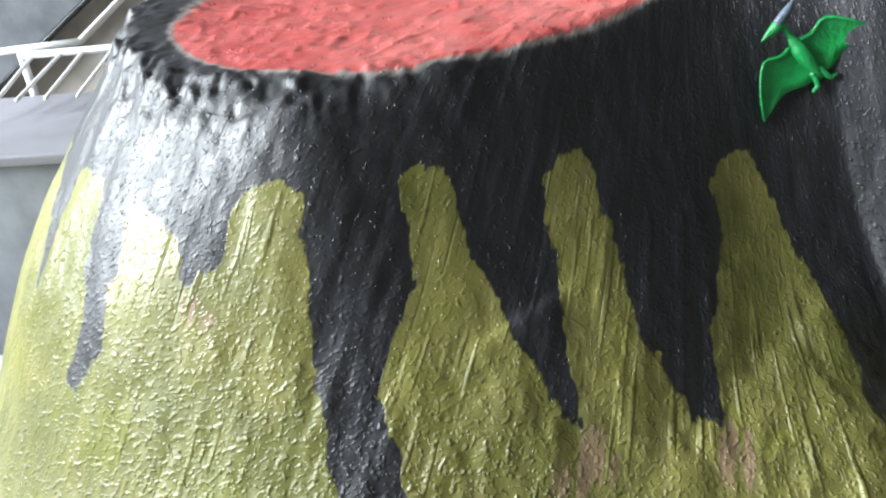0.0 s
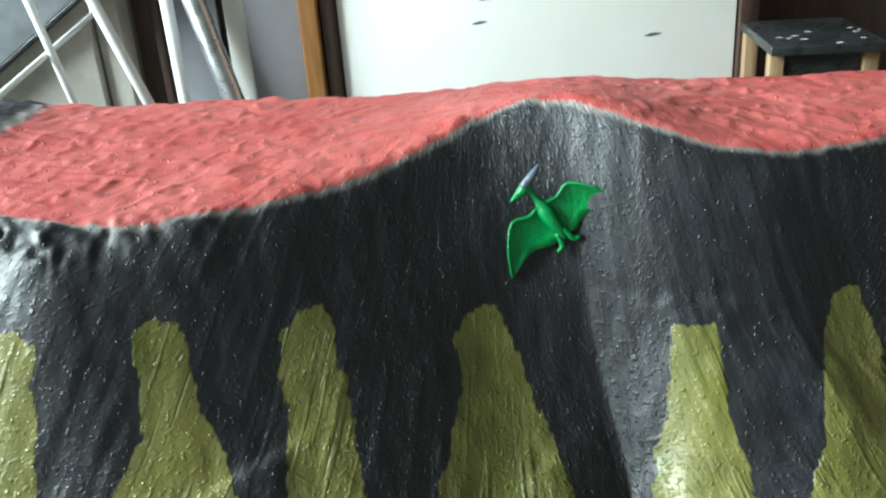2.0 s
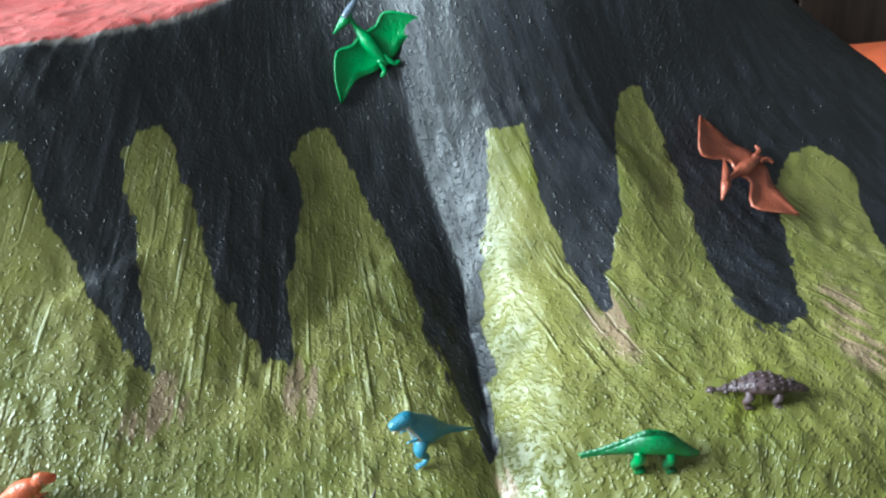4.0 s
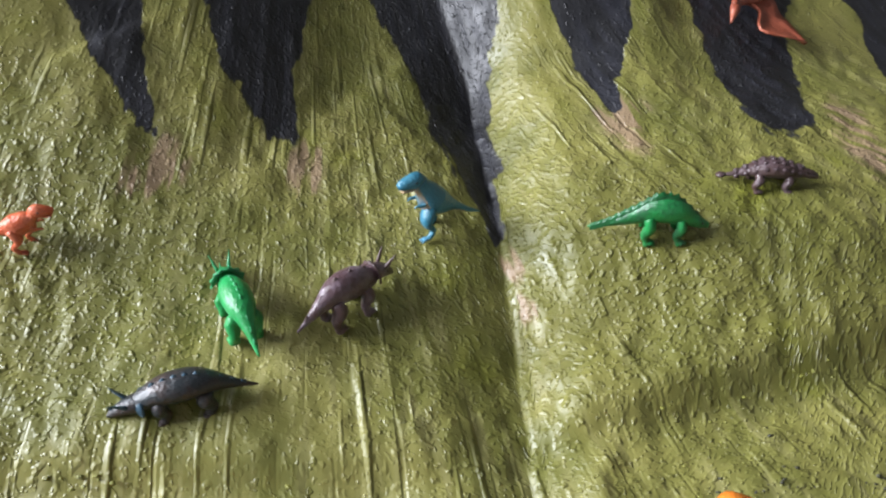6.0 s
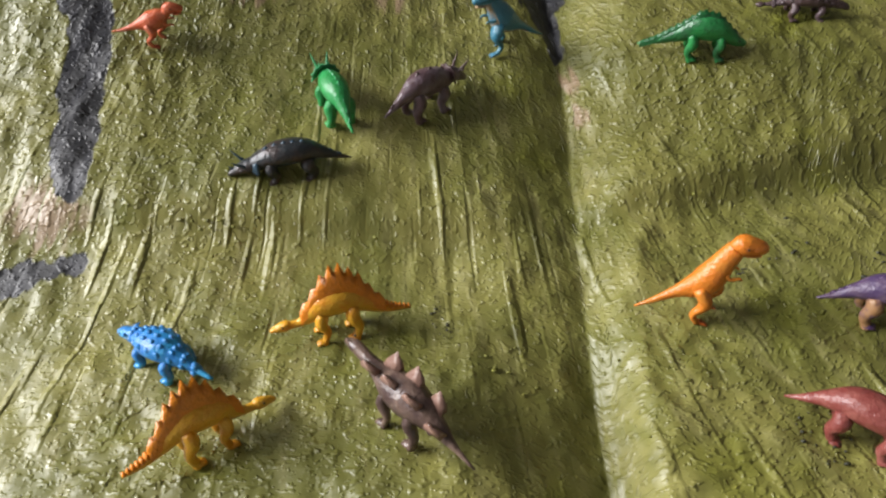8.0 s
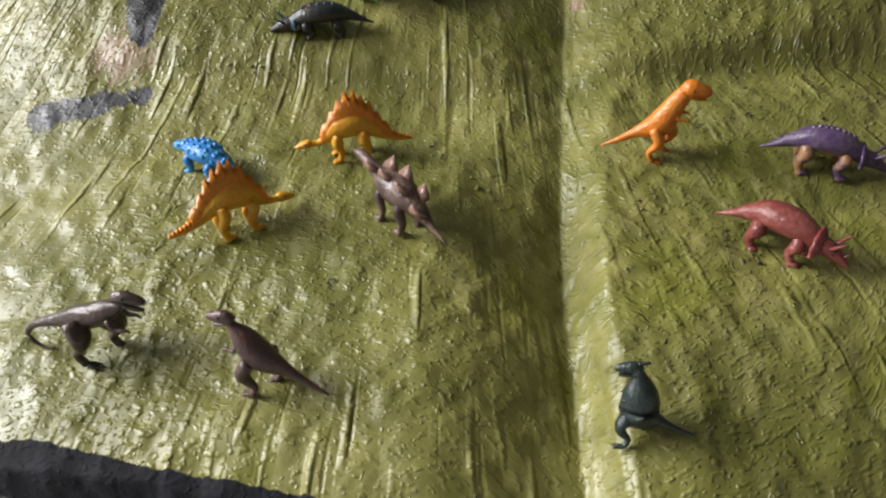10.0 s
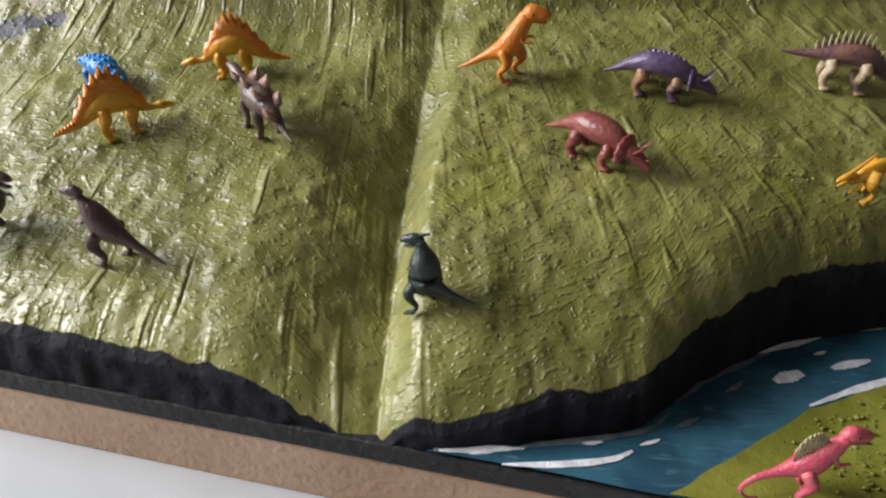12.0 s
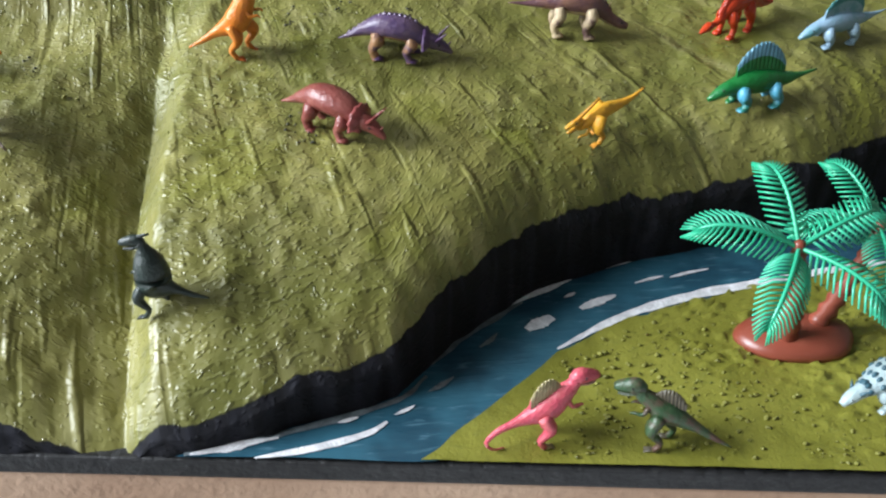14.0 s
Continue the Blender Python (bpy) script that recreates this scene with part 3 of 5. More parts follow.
def ribbon(bm, points, z, mat=0, seed=1, steps=8):
    """A flat brush stroke through rows of x, y, half width, with ragged sides and a little thickness."""
    line = smooth_line(points, steps)
    left, right = [], []
    for k, q in enumerate(line):
        d = line[min(k + 1, len(line) - 1)][:2] - line[max(k - 1, 0)][:2]
        d = d / (np.hypot(*d) + 1e-9)
        n = np.array((-d[1], d[0]))
        w = max(q[2], 0.0002) * (1 + 0.25 * float(vnoise(np.array(k * 0.7), np.array(seed * 3.1), seed)))
        left.append(bm.verts.new((*(q[:2] + n * w), z)))
        right.append(bm.verts.new((*(q[:2] - n * w * (1 + 0.2 * float(vnoise(np.array(k * 0.9), np.array(7.7), seed)))), z)))
    for k in range(len(line) - 1):
        bm.faces.new((left[k], right[k], right[k + 1], left[k + 1])).material_index = mat
    return bm


def crumbs(parent, name, clumps, count, height, allowed, seed, mat=None, label="olive painted grains of grit", big=1.0):
    """Small uneven grains scattered round clumps of x, y, radius."""
    rng = random.Random(seed)
    bm = bmesh.new()
    for cx, cy, r in clumps:
        for _ in range(count):
            x, y = rng.gauss(cx, r * 0.6), rng.gauss(cy, r * 0.6)
            if not allowed(x, y):
                continue
            size = big * (0.0003 + 0.0008 * rng.random() ** 2)
            made = bmesh.ops.create_icosphere(bm, subdivisions=1, radius=size)["verts"]
            for v in made:
                v.co *= 0.55 + 0.8 * rng.random()
            bmesh.ops.transform(bm, matrix=Matrix.Translation((x, y, height(x, y) + size * 0.4)) @ Matrix.Diagonal((1 + rng.random() * 0.6, 1, 0.8, 1)), verts=made)
    ob = part(name, bm, mat or GRIT, parent, label)
    return tagged(ob, label, kind="stuff")


def diorama():
    # thick fibreboard with a black-painted rim; its front edge runs at a slant to the room
    base = holder("volcano_diorama", "painted papier-mache volcano with river on a thick fibreboard base", "model landscape")
    slant = Matrix.Translation((0, EDGE_AT, 0)) @ Matrix.Rotation(math.atan(EDGE_SLOPE), 4, "Z")
    part("base_board", box(bmesh.new(), -0.47, 0.001, -BOARD_THICK, 0.86, 0.84, -BLACK_EDGE, 0.0012, turn=slant), FIBREBOARD, base, "raw brown fibreboard, chipped along its lower edge", False)
    part("board_rim", box(bmesh.new(), -0.47, 0.0, -BLACK_EDGE + 0.0005, 0.86, 0.84, -0.0012, 0.0012, turn=slant), BLACK_PAINT, base, "black painted upper edge", False)
    mountain(base)
    # meadow: the flat near bank, painted over grit
    nx, ny = 260, 110
    xs = np.linspace(0.24, 0.76, nx)
    near = np.interp(xs, (0.24, 0.290, 0.305, 0.328, 0.355, 0.389, 0.449, 0.518, 0.60, 0.80), (-0.10, -0.088, -0.073, -0.053, -0.028, -0.009, 0.009, 0.019, 0.04, 0.10)) - 0.004
    low = EDGE_AT + EDGE_SLOPE * xs + 0.0012
    near = np.maximum(near + 0.0010 * vnoise(xs * 130, xs * 0, 27), low)
    y = low[:, None] + (near - low)[:, None] * np.linspace(0, 1, ny)[None, :]
    x = np.repeat(xs[:, None], ny, 1)
    grit = np.clip(0.3 + vnoise(x * 26, y * 26, 21), 0, 1) * np.clip(vnoise(x * 420, y * 420, 22) - 0.25, 0, 1)
    z = 0.0010 + 0.0036 * grit + 0.0003 * vnoise(x * 120, y * 120, 23)
    index = np.arange(nx * ny).reshape(nx, ny)
    quads = np.stack([index[:-1, :-1], index[1:, :-1], index[1:, 1:], index[:-1, 1:]], -1).reshape(-1, 4)
    data = bpy.data.meshes.new("meadow")
    data.from_pydata(np.stack([x, y, z], -1).reshape(-1, 3).tolist(), [], quads.tolist())
    data.materials.append(MEADOW)
    data.shade_smooth()
    ob = new("meadow", data)
    ob.parent = base
    tagged(ob, "flat olive green bank painted over grit")
    # crumbs of plaster and grit stuck in the paint, in loose clumps
    crumbs(base, "meadow_grit", [(0.352, -0.042, 0.020), (0.385, -0.036, 0.022), (0.415, -0.030, 0.018), (0.400, -0.062, 0.022), (0.425, -0.070, 0.016), (0.350, -0.094, 0.014), (0.395, -0.098, 0.020), (0.445, -0.098, 0.020), (0.370, -0.066, 0.016), (0.49, -0.02, 0.03), (0.50, -0.07, 0.02)], 60, lambda x, y: 0.0012, lambda x, y: EDGE_AT + EDGE_SLOPE * x + 0.004 < y < float(np.interp(x, (0.290, 0.305, 0.328, 0.355, 0.389, 0.449, 0.518), (-0.088, -0.073, -0.053, -0.028, -0.009, 0.009, 0.019))) - 0.010, 7)
    crumbs(base, "slope_grit", [(0.256, 0.058, 0.012), (0.300, 0.115, 0.012), (0.335, 0.070, 0.012), (0.355, 0.060, 0.010), (0.245, 0.160, 0.020), (0.29, 0.178, 0.022), (0.34, 0.18, 0.022), (0.20, 0.06, 0.02), (0.085, 0.155, 0.02), (0.02, 0.15, 0.02), (0.14, 0.09, 0.02)], 26, lambda x, y: float(ground(x, y)), lambda x, y: y > 0.03, 9)
    crumbs(base, "dark_grit", [(0.115, 0.116, 0.005), (0.119, 0.109, 0.004), (0.078, 0.028, 0.003), (0.246, 0.056, 0.007), (0.252, 0.046, 0.006), (0.270, 0.140, 0.010), (0.300, 0.128, 0.010), (0.33, 0.155, 0.012), (0.245, 0.130, 0.006)], 14, lambda x, y: float(ground(x, y)), lambda x, y: True, 19, DARK_GRIT, "dark chips and grains stuck in the paint", 0.9)
    # river between the banks
    bm = bmesh.new()
    far = smooth_line(((0.203, -0.0768), (0.245, -0.066), (0.285, -0.052), (0.311, -0.018), (0.355, 0.018), (0.401, 0.038), (0.443, 0.05), (0.52, 0.07), (0.62, 0.11), (0.76, 0.17)), 6)
    close = smooth_line(((0.203, -0.0770), (0.250, -0.0826), (0.296, -0.0895), (0.311, -0.082), (0.334, -0.061), (0.371, -0.032), (0.415, -0.011), (0.50, 0.006), (0.60, 0.028), (0.76, 0.075)), 6)
    a = [bm.verts.new((*p, 0.0006)) for p in far]
    b = [bm.verts.new((*p, 0.0006)) for p in close]
    for k in range(len(a) - 1):
        bm.faces.new((b[k], b[k + 1], a[k + 1], a[k]))
    part("river", bm, WATER, base, "glossy dark blue painted river")
    strokes = (
        (((0.206, -0.0765, 0.0008), (0.245, -0.0685, 0.0016), (0.285, -0.0555, 0.0012), (0.298, -0.042, 0.0008)), GREY_PAINT),
        (((0.208, -0.0768, 0.0006), (0.222, -0.0742, 0.0022), (0.240, -0.0715, 0.0004)), WHITE_PAINT),
        (((0.300, -0.035, 0.0012), (0.313, -0.020, 0.0025), (0.345, 0.007, 0.003)), GREY_PAINT),
        (((0.340, 0.004, 0.0004), (0.358, 0.0145, 0.0022), (0.373, 0.0225, 0.0007)), WHITE_PAINT),
        (((0.375, 0.024, 0.0007), (0.401, 0.0345, 0.0020), (0.428, 0.043, 0.0006)), WHITE_PAINT),
        (((0.425, 0.040, 0.0006), (0.46, 0.050, 0.0018), (0.52, 0.066, 0.0016), (0.60, 0.098, 0.001)), WHITE_PAINT),
        (((0.232, -0.0812, 0.0004), (0.252, -0.0788, 0.0018), (0.272, -0.0735, 0.0014), (0.281, -0.0675, 0.0008)), WHITE_PAINT),
        (((0.355, -0.0305, 0.0006), (0.385, -0.0125, 0.0022), (0.42, 0.0005, 0.0030), (0.47, 0.0105, 0.0026), (0.54, 0.022, 0.002)), WHITE_PAINT),
        (((0.3445, -0.0155, 0.0018), (0.3505, -0.0115, 0.0036), (0.3575, -0.0075, 0.0020)), WHITE_PAINT),
        (((0.3715, -0.0025, 0.0010), (0.380, 0.0018, 0.0026), (0.390, 0.0062, 0.0008)), WHITE_PAINT),
        (((0.402, 0.0150, 0.0004), (0.410, 0.0178, 0.0010), (0.417, 0.0195, 0.0004)), WHITE_PAINT),
        (((0.420, 0.0180, 0.0004), (0.430, 0.0210, 0.0010), (0.441, 0.0232, 0.0004)), WHITE_PAINT),
        (((0.262, -0.0660, 0.0003), (0.266, -0.0650, 0.0011), (0.270, -0.0638, 0.0003)), WHITE_PAINT),
        (((0.284, -0.0640, 0.0003), (0.288, -0.0620, 0.0010), (0.292, -0.0596, 0.0003)), WHITE_PAINT),
        (((0.298, -0.0520, 0.0003), (0.303, -0.0490, 0.0014), (0.309, -0.0440, 0.0003)), GREY_PAINT),
        (((0.322, -0.0260, 0.0003), (0.327, -0.0220, 0.0014), (0.331, -0.0170, 0.0003)), GREY_PAINT),
        (((0.366, 0.0070, 0.0004), (0.369, 0.0085, 0.0010), (0.372, 0.0102, 0.0004)), WHITE_PAINT),
    )
    for k, (line, mat) in enumerate(strokes):
        part("foam_stroke" if mat is WHITE_PAINT else "grey_stroke", ribbon(bmesh.new(), line, 0.0009 + 0.00002 * k, seed=k + 1), mat, base)


diorama()


# ---- the table under it and what stands behind ----
def table():
    t = holder("work_table", "white laminate table carrying the diorama", "table", at=(0.1, 0.2, -0.80))
    part("tabletop", box(bmesh.new(), -1.02, -0.75, -BOARD_THICK - 0.03, 0.2415, 0.95, -BOARD_THICK, 0.002), TABLE_WHITE, t)
    part("tabletop", box(bmesh.new(), 0.2435, -0.75, -BOARD_THICK - 0.03, 1.05, 0.95, -BOARD_THICK, 0.002), TABLE_WHITE, t)
    for x in (-0.95, 0.96):
        for y in (-0.68, 0.86):
            part("leg", box(bmesh.new(), x, y, -0.80, x + 0.045, y + 0.045, -BOARD_THICK - 0.03, 0.003), STEEL, t)


def background():
    z0 = ROOM[2]
    def board(name, b, mat, label, cat, bevel=0.003):
        return thing(name, box(bmesh.new(), *b, bevel), mat, label, cat)
    panel = holder("panel_door", "white painted panel, scuffed, in a varnished wooden frame", "door", at=(0.12, 1.32, z0))
    part("leaf", box(bmesh.new(), -0.179, 1.300, z0, 0.405, 1.335, 1.25, 0.002), PANEL, panel)
    part("frame_strip", box(bmesh.new(), -0.203, 1.290, z0, -0.181, 1.345, 1.25, 0.003), DARK_WOOD, panel, "dark inner frame strip")
    part("frame_strip", box(bmesh.new(), -0.234, 1.280, z0, -0.205, 1.345, 1.25, 0.003), OAK, panel, "orange varnished frame strip")
    part("frame_strip", box(bmesh.new(), 0.407, 1.290, z0, 0.434, 1.345, 1.25, 0.003), DARK_WOOD, panel, "dark brown frame post")
    for k in range(7):
        x, z, w = -0.10 + 0.48 * random.random(), 0.20 + 0.14 * random.random(), 0.010 + 0.03 * random.random()
        scuff = ribbon(bmesh.new(), ((x, z, 0.0004), (x + w * 0.5, z + 0.002, 0.0022), (x + w, z + 0.003, 0.0004)), 0.0, seed=k + 3, steps=4)
        bmesh.ops.transform(scuff, matrix=Matrix(((1, 0, 0, 0), (0, 0, 1, 1.2994), (0, 1, 0, 0), (0, 0, 0, 1))), verts=scuff.verts)
        part("scuff", scuff, GREY_PAINT if k % 3 else RAW_WOOD, panel)
    board("grey_board", (-0.334, 1.33, z0, -0.237, 1.35, 1.2), LILAC, "flat lilac-grey board standing upright", "board")
    board("white_strip", (-0.372, 1.34, z0, -0.337, 1.352, 1.2), PANEL, "white strip of board leaning by the wall", "board")
    poles = (((-0.450, 1.31, 0.75), (-0.440, 1.30, z0 + 0.02), 0.010, WIRE, "thin white tube"), ((-0.52, 1.31, 0.80), (-0.125, 1.29, z0 + 0.02), 0.017, STEEL, "steel tube"))
    for a, b, r, mat, what in poles:
        thing("metal_pole", rod(bmesh.new(), a, b, r, 14), mat, what + " leaning beside the dark cupboard", "pole")
    cup = holder("dark_cupboard", "dark brown wooden cupboard with upright mouldings", "cupboard", at=(-0.5, 1.45, z0))
    part("body", box(bmesh.new(), -0.555, 1.40, z0, -0.375, 1.60, 1.2, 0.004), DARK_WOOD, cup)
    part("moulding", box(bmesh.new(), -0.515, 1.386, z0, -0.500, 1.399, 1.2, 0.004), DARK_WOOD, cup)
    part("door_panel", box(bmesh.new(), -0.478, 1.388, z0 + 0.1, -0.40, 1.399, 1.15, 0.003), LILAC, cup, "grey inset door")
    board("pale_post", (-0.600, 1.36, z0, -0.558, 1.40, 1.2), PALE_SHEET, "pale beige upright post", "post")
    bench = holder("black_bench", "black bench top with white paint specks on wooden legs", "bench", at=(0.47, 1.22, z0))
    part("seat", box(bmesh.new(), 0.409, 1.10, 0.246, 0.545, 1.288, 0.258, 0.002), BLACK_TOP, bench)
    for x in (0.411, 0.523):
        for y in (1.115, 1.262):
            part("leg", box(bmesh.new(), x, y, z0, x + 0.019, y + 0.019, 0.245, 0.002), RAW_WOOD, bench)
    part("rail", box(bmesh.new(), 0.432, 1.120, 0.16, 0.521, 1.132, 0.244, 0.002), BLACK_TOP, bench)
    for k in range(10):
        bm = bmesh.new()
        q = bmesh.ops.create_circle(bm, cap_ends=True, segments=7, radius=0.0016 + 0.0024 * random.random())["verts"]
        bmesh.ops.transform(bm, matrix=Matrix.Translation((0.43 + 0.11 * random.random(), 1.105 + 0.1 * random.random(), 0.2585)) @ Matrix.Diagonal((1.5, 1, 1, 1)), verts=q)
        part("paint_speck", bm, WHITE_PAINT, bench)
    cab = holder("brown_cabinet", "dark brown cabinet behind the bench", "cabinet", at=(0.9, 1.5, z0))
    part("body", box(bmesh.new(), 0.437, 1.45, z0, 1.3, 1.60, 1.2, 0.004), DARK_WOOD, cab)
    for x in (0.445, 0.875):
        part("door", box(bmesh.new(), x, 1.432, z0 + 0.08, x + 0.42, 1.449, 1.15, 0.004), DARK_WOOD, cab)
    board("pale_post", (0.705, 1.29, z0, 0.752, 1.33, 1.2), PANEL, "white painted post by the cabinet", "post")
    board("brown_chest", (0.63, 0.98, z0, 1.10, 1.26, 0.046), DARK_WOOD, "low dark brown wooden chest", "chest", 0.004)
    crate = holder("red_crate", "orange-red plastic crate on the dark chest", "crate", at=(0.75, 1.08, 0.047))
    part("tray", box(bmesh.new(), 0.650, 1.000, 0.047, 0.90, 1.16, 0.096, 0.006), plain("red_plastic", (0.55, 0.07, 0.03), 0.35, 0.2, 14), crate)
    part("rim", box(bmesh.new(), 0.646, 0.996, 0.0965, 0.904, 1.164, 0.123, 0.004), plain("orange_plastic", (0.66, 0.13, 0.05), 0.35, 0.2, 14), crate)
    # white wire rack, with sheets leaning behind it
    rack = holder("wire_rack", "white wire drying rack standing behind the volcano", "rack", at=(-0.55, 1.0, -0.80))
    def wire(a, b, r=0.004):
        part("wire", rod(bmesh.new(), a, b, r), WIRE, rack)
    wire((-0.640, 0.95, 0.237), (-0.40, 0.955, 0.237), 0.0045)
    wire((-0.70, 0.972, 0.239), (-0.568, 0.972, 0.244), 0.0045)
    wire((-0.568, 0.972, 0.244), (-0.567, 1.30, 0.316), 0.0045)
    wire((-0.567, 1.30, 0.316), (-0.567, 1.31, 0.60), 0.0045)
    wire((-0.612, 1.15, 0.52), (-0.500, 1.15, 0.02), 0.006)
    wire((-0.540, 1.15, 0.52), (-0.365, 1.15, 0.02), 0.008)
    for x0, x1 in ((-0.622, -0.596), (-0.584, -0.570), (-0.555, -0.535), (-0.515, -0.497), (-0.475, -0.46)):
        wire((x0, 0.95, 0.236), (x1, 0.82, 0.216), 0.0022)
    wire((-0.64, 0.955, 0.236), (-0.66, 0.99, z0 + 0.005), 0.005)
    wire((-0.40, 0.958, 0.236), (-0.39, 0.99, z0 + 0.005), 0.005)
    lean = Matrix.Translation((-0.735, 1.30, 0.242)) @ Matrix.Rotation(-math.atan2(0.151, 0.239), 4, "Y")
    sheet = holder("grey_sheet", "large grey sheet with a dark edge leaning behind the rack", "sheet", at=(-0.735, 1.3, 0.24))
    part("panel", box(bmesh.new(), -1.55, 0.0, 0.0065, 0.50, 0.012, 1.0, 0.002, turn=lean), GREY_SHEET, sheet)
    part("edge_strip", box(bmesh.new(), -1.55, -0.001, 0.0, 0.50, 0.013, 0.006, 0.001, turn=lean), BLACK_TOP, sheet)
    board("pale_board", (-1.30, 1.345, z0, -0.603, 1.36, 0.75), PALE_SHEET, "pale beige board standing against the wall", "board")
    store = holder("storage_box", "dark grey storage box with a pale flat lid", "box", at=(-0.70, 0.80, -BOARD_THICK))
    part("body", box(bmesh.new(), -0.98, 0.700, -BOARD_THICK, -0.425, 0.905, 0.185, 0.004), GREY_SHEET, store)
    part("lid", box(bmesh.new(), -0.99, 0.690, 0.1855, -0.418, 0.912, 0.197, 0.003), LILAC, store, "pale grey flat lid")


table()
background()


# ---- toy figures: each one moulded piece, unit length, facing +x, feet at z = 0 ----
def leg(bm, x, y, top, r, bend=0.03, foot=0.06, mat=0, toe=0):
    s = 1 if y > 0 else -1
    tube(bm, [(x, y * 0.55, top, r * 0.9, r * 1.1), (x + bend * 0.4, y * 0.95, top * 0.72, r * 1.05, r * 1.15), (x - bend, y, top * 0.40, r * 0.72, r * 0.75), (x - bend * 0.3, y * 1.05, 0.03, r * 0.62, r * 0.66), (x, y * 1.05, 0.0, r * 0.7, r * 0.8)], 8, 3, mat, (0, 1, 0))
    tube(bm, [(x - foot * 0.45, y * 1.05, 0.018, r * 0.55, 0.018), (x + foot * 0.3, y * 1.08, 0.018, r * 0.85, 0.022), (x + foot, y * 1.1, 0.008, r * 0.6, 0.009)], 8, 2, toe)


def spike(bm, base, tip, r, mat=2, seg=6):
    mid = [(base[i] * 0.45 + tip[i] * 0.55) for i in range(3)]
    hint = (1, 0, 0) if abs(tip[0] - base[0]) < 0.5 * math.dist(base, tip) else (0, 1, 0)
    tube(bm, [(*base, r, r), (*mid, r * 0.6, r * 0.6), (*tip, r * 0.06, r * 0.06)], seg, 2, mat, hint)


def plate(bm, x, y, z, w, h, lean=0.0, mat=2, thick=0.008):
    """A pointed back plate."""
    shape = [(-0.5, 0), (-0.42, 0.42), (-0.1, 0.8), (0.05, 1.0), (0.2, 0.75), (0.45, 0.4), (0.5, 0)]
    a = [bm.verts.new((x + w * u, y + lean * v - thick * (1 - v), z + h * v)) for u, v in shape]
    b = [bm.verts.new((x + w * u, y + lean * v + thick * (1 - v), z + h * v)) for u, v in shape]
    bm.faces.new(a).material_index = mat
    bm.faces.new(b[::-1]).material_index = mat
    for k in range(len(a)):
        j = (k + 1) % len(a)
        bm.faces.new((a[k], b[k], b[j], a[j])).material_index = mat


def crest(bm, line, teeth, tall, mat=2, thick=0.02, notch=0.58):
    """A toothed fin along the back: line, rows of x and z; tall, heights at its start, middle and end."""
    xs, zs = [p[0] for p in line], [p[1] for p in line]
    rows = []
    for k in range(2 * teeth + 1):
        u = k / (2 * teeth)
        x = xs[0] + (xs[-1] - xs[0]) * u
        h = float(np.interp(u, (0, 0.3, 0.6, 1), tall)) * (1.0 if k % 2 else notch)
        z = float(np.interp(x, xs, zs)) - 0.03
        rows.append([bm.verts.new((x + (0.006 if k % 2 else 0), s * thick * w, z + (h + 0.03) * v)) for s, v, w in ((-1, 0, 1.3), (-1, 0.5, 0.8), (0, 1, 0), (1, 0.5, 0.8), (1, 0, 1.3))])
    for a, b in zip(rows, rows[1:]):
        for j in range(4):
            bm.faces.new((a[j], b[j], b[j + 1], a[j + 1])).material_index = mat


def eyes(bm, x, y, z, r, mat=3):
    for s in (-1, 1):
        q = bmesh.ops.create_uvsphere(bm, u_segments=8, v_segments=6, radius=r)["verts"]
        bmesh.ops.translate(bm, vec=(x, s * y, z), verts=q)
        for f in {f for v in q for f in v.link_faces}:
            f.material_index = mat


def sail(bm, x0, x1, z0, height, ribs=12, mat=2, rib_mat=2, low=None):
    """A fan of skin on ribs, rounded above, with a scalloped rim."""
    n = ribs * 4
    rows = []
    for k in range(n + 1):
        u = k / n
        x = x0 + (x1 - x0) * u
        base = z0 + 0.02 * math.sin(math.pi * u)
        h = height * max(math.sin(math.pi * (0.04 + 0.92 * u)), 0.05) ** 0.5 * (1 - 0.05 * (0.5 + 0.5 * math.cos(2 * math.pi * u * ribs + math.pi)))
        t = 0.012 + 0.006 * math.cos(2 * math.pi * u * ribs)
        rows.append([bm.verts.new((x, s * t * (1 - 0.6 * v), base + h * v)) for s, v in ((-1, 0), (-1, 0.55), (-1, 1), (1, 1), (1, 0.55), (1, 0))])
    for k, (a, b) in enumerate(zip(rows, rows[1:])):
        for j in range(5):
            bm.faces.new((a[j], b[j], b[j + 1], a[j + 1])).material_index = low if low is not None and j in (0, 4) else rib_mat if (k % 4 in (0, 3) and j != 2) else mat
    bm.faces.new(rows[0])
    bm.faces.new(rows[-1])


